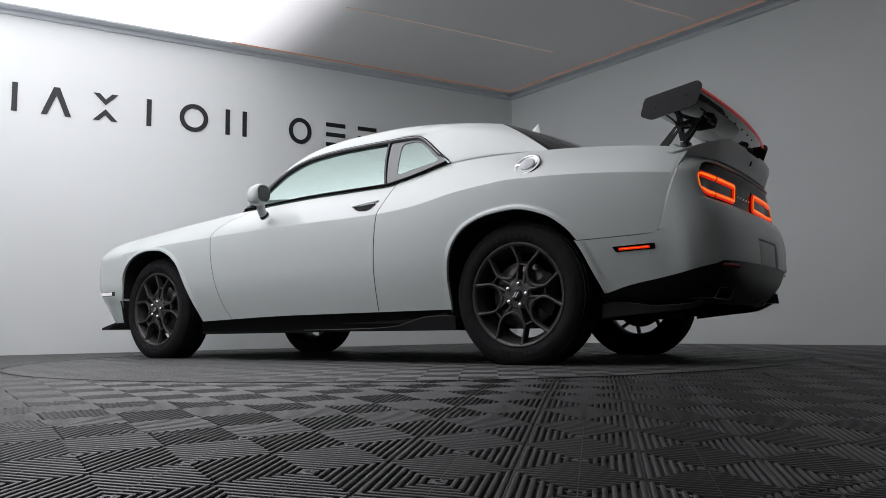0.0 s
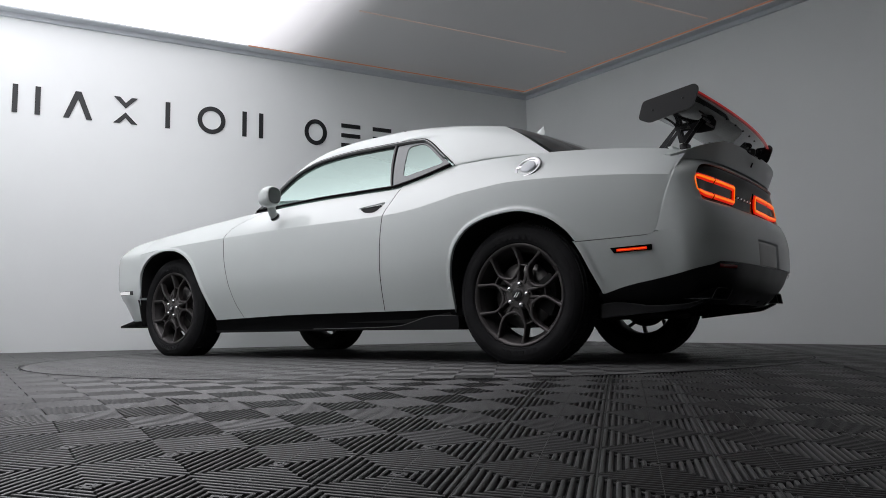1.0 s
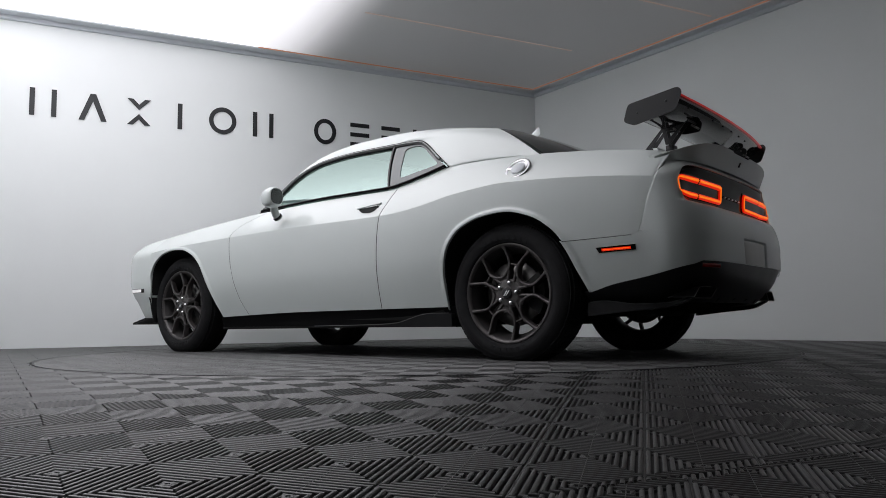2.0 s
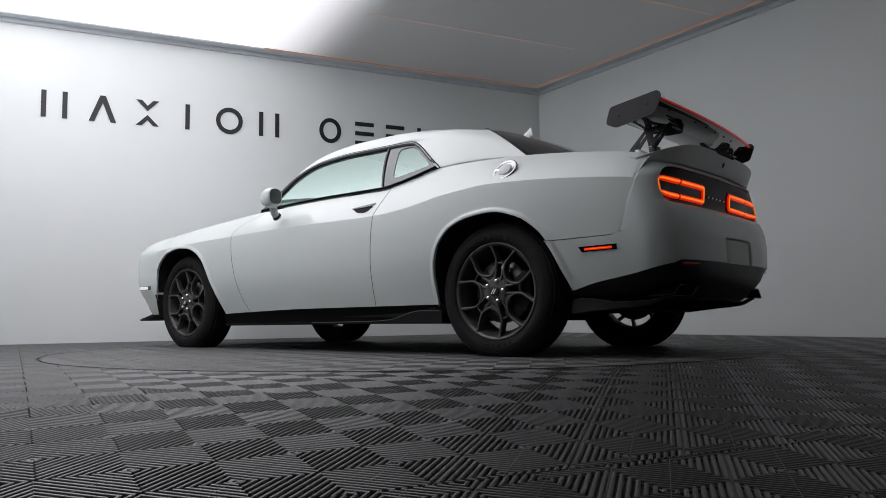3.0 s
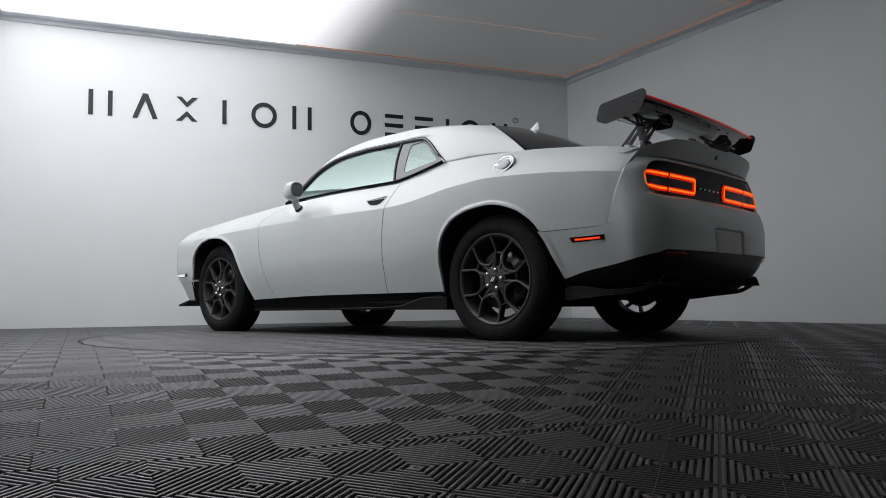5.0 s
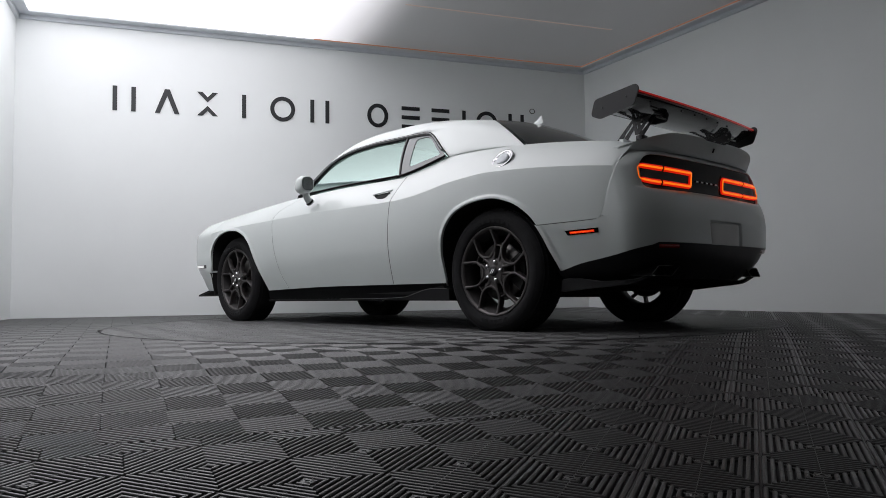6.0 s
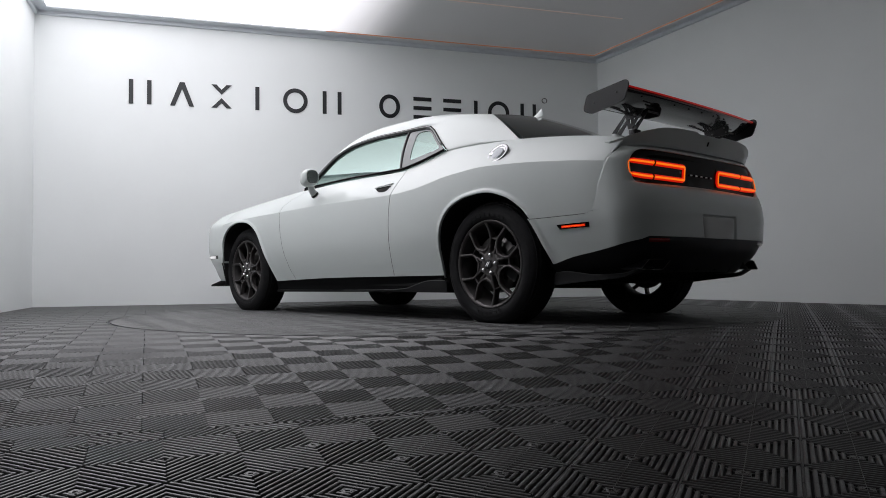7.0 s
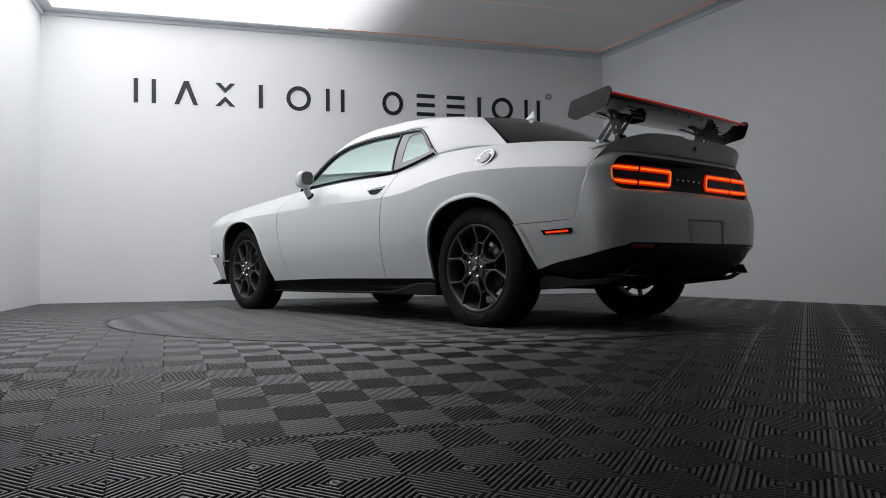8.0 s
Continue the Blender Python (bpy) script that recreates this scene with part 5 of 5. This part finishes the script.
wing = part("rear_wing", sheet(blade, steps(-1, 1, 40), steps(0, 1, 28)), M_UNDER, car, "gloss black wing blade")
part("gurney_flap", sheet(lambda w, v: blade(w, 0.5) + Vector((0.003 if 0.2 < v < 0.8 else -0.005, 0, -0.003 + 0.015 * v)), steps(-1, 1, 40), [0, 0.1, 0.25, 0.75, 0.9, 1.0], (-0.006, 0, 0)), M_REDEDGE, wing, "thin red trailing edge with an added glow")
for s in (-1, 1):
    bm = bmesh.new()
    prism(bm, rounded([(x - (0.055 if s > 0 else 0.0), z) for x, z in ((0.905, 1.296), (0.922, 1.272), (0.888, 1.187), (0.680, 1.148), (0.628, 1.172), (0.652, 1.252), (0.672, 1.258))], 0.016), s * 0.755, s * 0.763, bevel=0.0015)
    plate = part("endplate", bm, M_CARBON, wing, "flat black wing endplate", smooth=False)
    for x, z in ((0.70, 1.205), (0.845, 1.238)):
        bm = bmesh.new()
        turned(bm, [(0.0005, -0.003), (0.004, -0.0025), (0.006, 0.0), (0.006, 0.004)], 12, (x - (0.055 if s > 0 else 0.0), s * 0.7635, z))
        part("bolt", bm, M_BLACK, plate)
    y = s * 0.45
    dx = -0.03 if s > 0 else 0.0
    for dy in (-0.012, 0.034):      # two cut plates on a foot
        bm = bmesh.new()
        for pts in ([(0.609, 1.077), (0.642, 1.077), (0.7085, 1.163), (0.704, 1.178)], [(0.724, 1.094), (0.748, 1.094), (0.803, 1.163), (0.786, 1.163), (0.738, 1.120), (0.729, 1.163), (0.7085, 1.163)],
                    [(0.7085, 1.163), (0.803, 1.163), (0.838, 1.204), (0.832, 1.216), (0.69, 1.206), (0.704, 1.178)]):
            prism(bm, [(x + dx, z) for x, z in pts], y + s * dy - 0.0025, y + s * dy + 0.0025)
        part("strut", bm, M_CARBON, wing, "black cut-out plate strut", smooth=False)
    bm = bmesh.new()
    prism(bm, rounded([(x + dx, z) for x, z in ((0.756, 1.158), (0.80, 1.150), (0.872, 1.152), (0.886, 1.195), (0.875, 1.212), (0.77, 1.20))], 0.012), y - s * 0.045 - 0.003, y - s * 0.045 + 0.003)
    bracket = part("bracket", bm, M_CARBON, wing, "black bolted bracket", smooth=False)
    for bx, bz in ((0.854, 1.195), (0.867, 1.168), (0.776, 1.166)):
        bm = bmesh.new()
        tube(bm, [(bx + dx, y - 0.053, bz), (bx + dx, y + 0.04, bz)], 0.0055, 10)
        part("cross_bolt", bm, M_STEEL, bracket)
    for x0, x1, z0, z1 in ((0.604, 0.648, 1.048, 1.0775), (0.716, 0.756, 1.05, 1.0945)):
        bm = bmesh.new()
        box(bm, (x0 + dx, y - 0.018, z0), (x1 + dx, y + 0.04, z1), 0.003)
        part("strut_foot", bm, M_BLACK, wing)
for y in (-0.6, -0.3, -0.15, 0.0, 0.15, 0.3, 0.6):
    bm = bmesh.new()
    p = blade(y / 0.755, 0.57)
    tube(bm, [p + Vector((0, 0, 0.002)), p - Vector((0, 0, 0.004))], 0.005, 8)
    part("bolt", bm, M_BLACK, wing)

# ---- cabin ----
def seat(x, y, h):
    bm = bmesh.new()
    box(bm, (x - 0.25, y - 0.25, 0.42), (x + 0.25, y + 0.25, 0.60), 0.05)
    box(bm, (-0.06, -0.24, 0.0), (0.06, 0.24, 0.60), 0.05, pose(x + 0.27, y, 0.55, 0, 18))
    box(bm, (-0.045, -0.14, 0.62), (0.045, 0.14, h), 0.04, pose(x + 0.27, y, 0.55, 0, 18))
    part("seat", bm, M_SEAT, car, "dark bucket seat with a headrest")
seat(-1.20, -0.36, 0.80)
seat(-1.20, 0.36, 0.80)
bm = bmesh.new()
box(bm, (-0.62, -0.62, 0.42), (-0.2, 0.62, 0.62), 0.05)
box(bm, (-0.06, -0.60, 0.0), (0.06, 0.60, 0.48), 0.05, pose(-0.22, 0, 0.55, 0, 25))
part("rear_bench", bm, M_SEAT, car)
bm = bmesh.new()
box(bm, (-2.0, -0.72, 0.6), (-1.72, 0.72, 0.97), 0.06)
part("dashboard", bm, M_SEAT, car)
bm = bmesh.new()
tube(bm, [Vector((-1.62, -0.36, 0.93)) + Vector((0.07 * math.sin(a), 0.18 * math.cos(a), 0.165 * math.sin(a))) for a in (2 * math.pi * k / 32 for k in range(32))], 0.014, 8, True)
part("steering_wheel", bm, M_SEAT, car)
bm = bmesh.new()
box(bm, (-2.1, -0.78, 0.40), (0.1, 0.78, 0.44))
for s in (-1, 1):
    box(bm, (-2.0, min(s * 0.76, s * 0.79), 0.42), (-0.4, max(s * 0.76, s * 0.79), 0.985))
part("cabin_tub", bm, M_SEAT, car, smooth=False)
bm = bmesh.new()
box(bm, (-0.2, -0.66, 1.06), (0.2, 0.66, 1.085))
part("parcel_shelf", bm, M_SEAT, car, smooth=False)

# ---- the floor: slotted plastic tiles, laid in two fields and on the turntable ----
FLOOR = 0.014                # height of the tile tops
CELL, RIBS = 0.2154, 14
TILE = 2 * CELL
PITCH = CELL / (RIBS + 0.45)
HALF = PITCH * 0.30          # half a rib
TABLE_C, TABLE_R = Vector((-1.255, -0.055)), 2.405
SEAM = -2.69                 # the two fields meet on this line (room b)
bm = bmesh.new()
runs = [FRONT] + steps(-0.8, -3.4, 26) + [BACK]
top = [[bm.verts.new((a, b, FLOOR - 0.0095 - drop(b))) for a in (LEFT, RIGHT + 1.6)] for b in runs]
low = [[bm.verts.new((a, b, -0.12 - drop(b))) for a in (LEFT, RIGHT + 1.6)] for b in runs]
for i in range(len(runs) - 1):
    bm.faces.new([top[i][0], top[i][1], top[i + 1][1], top[i + 1][0]])
    bm.faces.new([low[i][0], low[i + 1][0], low[i + 1][1], low[i][1]])
    for k in (0, 1):
        bm.faces.new([top[i][k], top[i + 1][k], low[i + 1][k], low[i][k]])
for i in (0, -1):
    bm.faces.new([top[i][0], low[i][0], low[i][1], top[i][1]])
floor = part("floor", bm, M_BASE, smooth=False)
floor.matrix_basis = ROOM
tagged(floor, "dark grey slotted plastic tile floor, falling gently away from the turntable", "floor", kind="structure")
turntable = tagged(new("turntable"), "round tiled turntable let flush into the floor", "turntable", kind="structure")
turntable.location = (*TABLE_C, FLOOR)
bpy.context.view_layer.update()
bm = bmesh.new()
turned(bm, [(0.01, 0.0), (TABLE_R - 0.002, 0.0)], 128)
for v in bm.verts:
    v.co = Vector((TABLE_C.x + v.co.x, TABLE_C.y + v.co.z, FLOOR - 0.0092))
part("table_base", bm, M_BASE, turntable, smooth=False)
bm = bmesh.new()
for r0, r1, z in ((TABLE_R - 0.014, TABLE_R - 0.008, 0.001), (TABLE_R + 0.004, TABLE_R + 0.010, 0.0)):
    rings = [[bm.verts.new((TABLE_C.x + r * math.cos(2 * math.pi * k / 160), TABLE_C.y + r * math.sin(2 * math.pi * k / 160), FLOOR + h)) for k in range(160)] for r, h in ((r0, -0.0135), (r0, z), (r1, z), (r1, -0.0135))]
    for i in range(3):
        for k in range(160):
            bm.faces.new([rings[i][k], rings[i][(k + 1) % 160], rings[i + 1][(k + 1) % 160], rings[i + 1][k]])
part("rim", bm, M_RIM_FLOOR, turntable, "thin dark steel rim", smooth=False)


def rib_lines():
    """All ribs of one tile of 2 x 2 cells, as (u0, v0, u1, v1, half width, height) in its own plane."""
    out = []
    fill = (PITCH - 2 * HALF) / 2
    for c0 in (0.0, CELL):
        for k in range(RIBS):
            p = (k + 0.725) * PITCH
            m = min(p, CELL - p)
            mv, mh = m + HALF, m - HALF * 0.9
            for a, b in ((-0.0011, mv), (CELL - mv, CELL + mv), (TILE - mv, TILE + 0.0011)):
                out.append((c0 + p, a, c0 + p, b, HALF, 0.0))
            if mh > 0.002:
                for a, b in ((-0.0011, mh), (CELL - mh, CELL + mh), (TILE - mh, TILE + 0.0011)):
                    out.append((a, c0 + p, b, c0 + p, HALF, 0.0))
        # the two middle ribs of every row are bridged
        out += [(c0 + CELL / 2, 0.0, c0 + CELL / 2, TILE, fill, -0.0038), (0.0, c0 + CELL / 2, TILE, c0 + CELL / 2, fill, -0.0038)]
        # a narrow lip through the bosses
        out.append((0.0, c0, TILE, c0, LIP, -0.0003))
    for x in (0.0, CELL):        # webs under the mitres
        for y in (0.0, CELL):
            out += [(x, y, x + CELL, y + CELL, 0.0026, -0.0045), (x, y + CELL, x + CELL, y, 0.0026, -0.0045)]
    return out


LIP = 0.0011
LINES = rib_lines()


PROFILE = ((-1.0, -0.0135, 0), (-1.0, -0.0026, 0), (-0.80, -0.0011, 0.0004), (-0.40, -0.0001, 0.0010), (0.40, -0.0001, 0.0010), (0.80, -0.0011, 0.0004), (1.0, -0.0026, 0), (1.0, -0.0135, 0))


def rib_mesh(name, segments, mat):
    """Segments (p, q, half width, height) as raised ribs with bevelled flanks."""
    V, Fc = [], []
    for p, q, w, dz in segments:
        d = q - p
        if d.length < 0.003:
            continue
        d.normalize()
        n = Vector((-d.y, d.x))
        b = len(V)
        for e, t in ((p, 1), (q, -1)):
            for off, z, back in PROFILE:
                c = e + n * off * w + d * back * t
                V.append((c.x, c.y, z + dz))
        for i in range(7):
            Fc.append((b + i, b + 8 + i, b + 9 + i, b + i + 1))
        c = len(V)        # end caps on vertices of their own, so that the flanks stay evenly lit
        V += [V[b + k] for k in range(16)]
        Fc += [(c + 7, c, c + 1, c + 6), (c + 6, c + 1, c + 2, c + 5), (c + 8, c + 15, c + 14, c + 9), (c + 9, c + 14, c + 13, c + 10)]
    n_rib = len(Fc)
    for p, q, w, dz in segments:      # round bosses on the lips, where the ribs close in squares
        if w != LIP or (q - p).length < TILE * 0.99:
            continue
        for c in (p, (p + q) / 2):
            b = len(V)
            for rr, z in ((0.0105, -0.010), (0.0105, -0.0006), (0.0085, 0.0004), (0.005, 0.0004), (0.0042, -0.002)):
                V += [(c.x + rr * math.cos(math.pi * k / 5), c.y + rr * math.sin(math.pi * k / 5), z) for k in range(10)]
            for i in (0, 10, 20, 30):
                Fc += [(b + i + k, b + i + (k + 1) % 10, b + i + 10 + (k + 1) % 10, b + i + 10 + k) for k in range(10)]
            Fc.append(tuple(b + 40 + k for k in range(10)))
    me = bpy.data.meshes.new(name)
    me.from_pydata(V, [], Fc)
    me.materials.append(mat)
    me.polygons.foreach_set("use_smooth", [i < n_rib and i % 11 < 7 for i in range(len(Fc))])
    me.update()
    return me


whole = rib_mesh("floor_tile", [(Vector((a, b)), Vector((c, d)), w, h) for a, b, c, d, w, h in LINES], M_RIB)
whole_table = whole.copy()
whole_table.materials.clear()
whole_table.materials.append(M_RIB_TABLE)
back_room = ROOM.inverted()


def in_room(p):
    q = back_room @ Vector((p.x, p.y, 0))
    return q


def field(keep, origin, turn, reach):
    """Places of tiles: origin and turn in the plan, over a square of that reach; keep(p): whether a place belongs to the field."""
    c, s_ = math.cos(radians(turn)), math.sin(radians(turn))
    ax, ay = Vector((c, s_)), Vector((-s_, c))
    full, cut = [], []
    n = int(reach / TILE) + 1
    for i in range(-n, n):
        for j in range(-n, n):
            o = origin + ax * (i * TILE) + ay * (j * TILE)
            grid = [keep(o + ax * (TILE * a) + ay * (TILE * b)) for a in (0, 0.5, 1) for b in (0, 0.5, 1)]
            if all(grid):
                full.append(o)
            elif any(grid) or any(keep(o + ax * (TILE * a) + ay * (TILE * b)) for a in (0.25, 0.75) for b in (0.25, 0.75)):
                cut.append(o)
    return ax, ay, full, cut


def clipped(keep, p, q):
    """The longest stretch of p to q that belongs to the field."""
    n = 8
    ok = [keep(p.lerp(q, k / n)) for k in range(n + 1)]
    if all(ok):
        return p, q
    best = None
    k = 0
    while k <= n:
        if ok[k]:
            a = k
            while k < n and ok[k + 1]:
                k += 1
            if best is None or k - a > best[1] - best[0]:
                best = (a, k)
        k += 1
    if best is None:
        return None
    lo, hi = best[0] / n, best[1] / n
    for side_ in (0, 1):
        inn, out_ = (lo, max(lo - 1 / n, 0)) if side_ == 0 else (hi, min(hi + 1 / n, 1))
        for _ in range(5):
            m = (inn + out_) / 2
            inn, out_ = (m, out_) if keep(p.lerp(q, m)) else (inn, m)
        if side_ == 0:
            lo = inn
        else:
            hi = inn
    return p.lerp(q, lo), p.lerp(q, hi)


def inside(q):
    return LEFT + 0.004 < q.x < RIGHT + SPLAY * (FRONT - q.y) - 0.004 and BACK + 0.004 < q.y < FRONT - 0.004


def near_field(p):
    q = in_room(p)
    return inside(q) and q.y < SEAM - 0.001 and (p - TABLE_C).length > TABLE_R + 0.012


def far_field(p):
    q = in_room(p)
    return inside(q) and q.y > SEAM + 0.001 and (p - TABLE_C).length > TABLE_R + 0.012


def table_field(p):
    return (p - TABLE_C).length < TABLE_R - 0.016


def at_plan(a, b):
    p = room(a, b, 0)
    return Vector((p.x, p.y))


FIELDS = [(near_field, Vector((2.2522, -2.2367)), 113.784, 10.0, floor), (far_field, Vector((1.9163, -1.6674)), 113.784, 10.5, floor), (table_field, Vector((0.255, -1.476)), 77.0, 6.0, turntable)]
laid = []
rest = {}
for keep, origin, turn, reach, owner in FIELDS:
    ax, ay, full, cut = field(keep, origin, turn, reach)
    for o in full:
        laid.append((o, turn, owner, ax, ay))
    segs = rest.setdefault(owner.name, [])
    for o in cut:
        for a, b, c, d, w, h in LINES:
            got = clipped(keep, o + ax * a + ay * b, o + ax * c + ay * d)
            if got:
                segs.append((*got, w, h))
def lying(o, ax, ay):
    """The pose of a tile with its corner at o: flat on the table's level, tilted where it lies on the ramp."""
    p, q, r = (Vector((*c, FLOOR - drop(in_room(c).y))) for c in (o, o + ax * TILE, o + ay * TILE))
    u = (q - p).normalized()
    n = u.cross(r - p).normalized()
    m = Matrix((u, n.cross(u), n)).transposed().to_4x4()
    m.translation = p
    return m


spot = at_plan(-1.9, -2.6)
laid.sort(key=lambda t: (t[0] - spot).length)
for i, (o, turn, owner, ax, ay) in enumerate(laid):
    if i < 420:
        ob = new("tile", whole_table if owner is turntable else whole)
        ob.parent = owner
        ob.matrix_parent_inverse = owner.matrix_basis.inverted()
        ob.matrix_basis = lying(o, ax, ay) @ pose(0, 0, 0.0003 * math.sin(i * 12.9898))
    else:
        rest[owner.name] += [(o + ax * a + ay * b, o + ax * c + ay * d, w, h) for a, b, c, d, w, h in LINES]
for owner in (floor, turntable):
    me = rib_mesh("cut_tiles", rest[owner.name], M_RIB_TABLE if owner is turntable else M_RIB)
    for v in me.vertices:
        v.co.z -= drop(in_room(v.co).y)
    ob = new("cut_tiles", me)
    ob.location.z = FLOOR
    ob.parent = owner
    ob.matrix_parent_inverse = owner.matrix_basis.inverted()
    tagged(ob, "cut slotted tiles along the edges", kind="stuff")
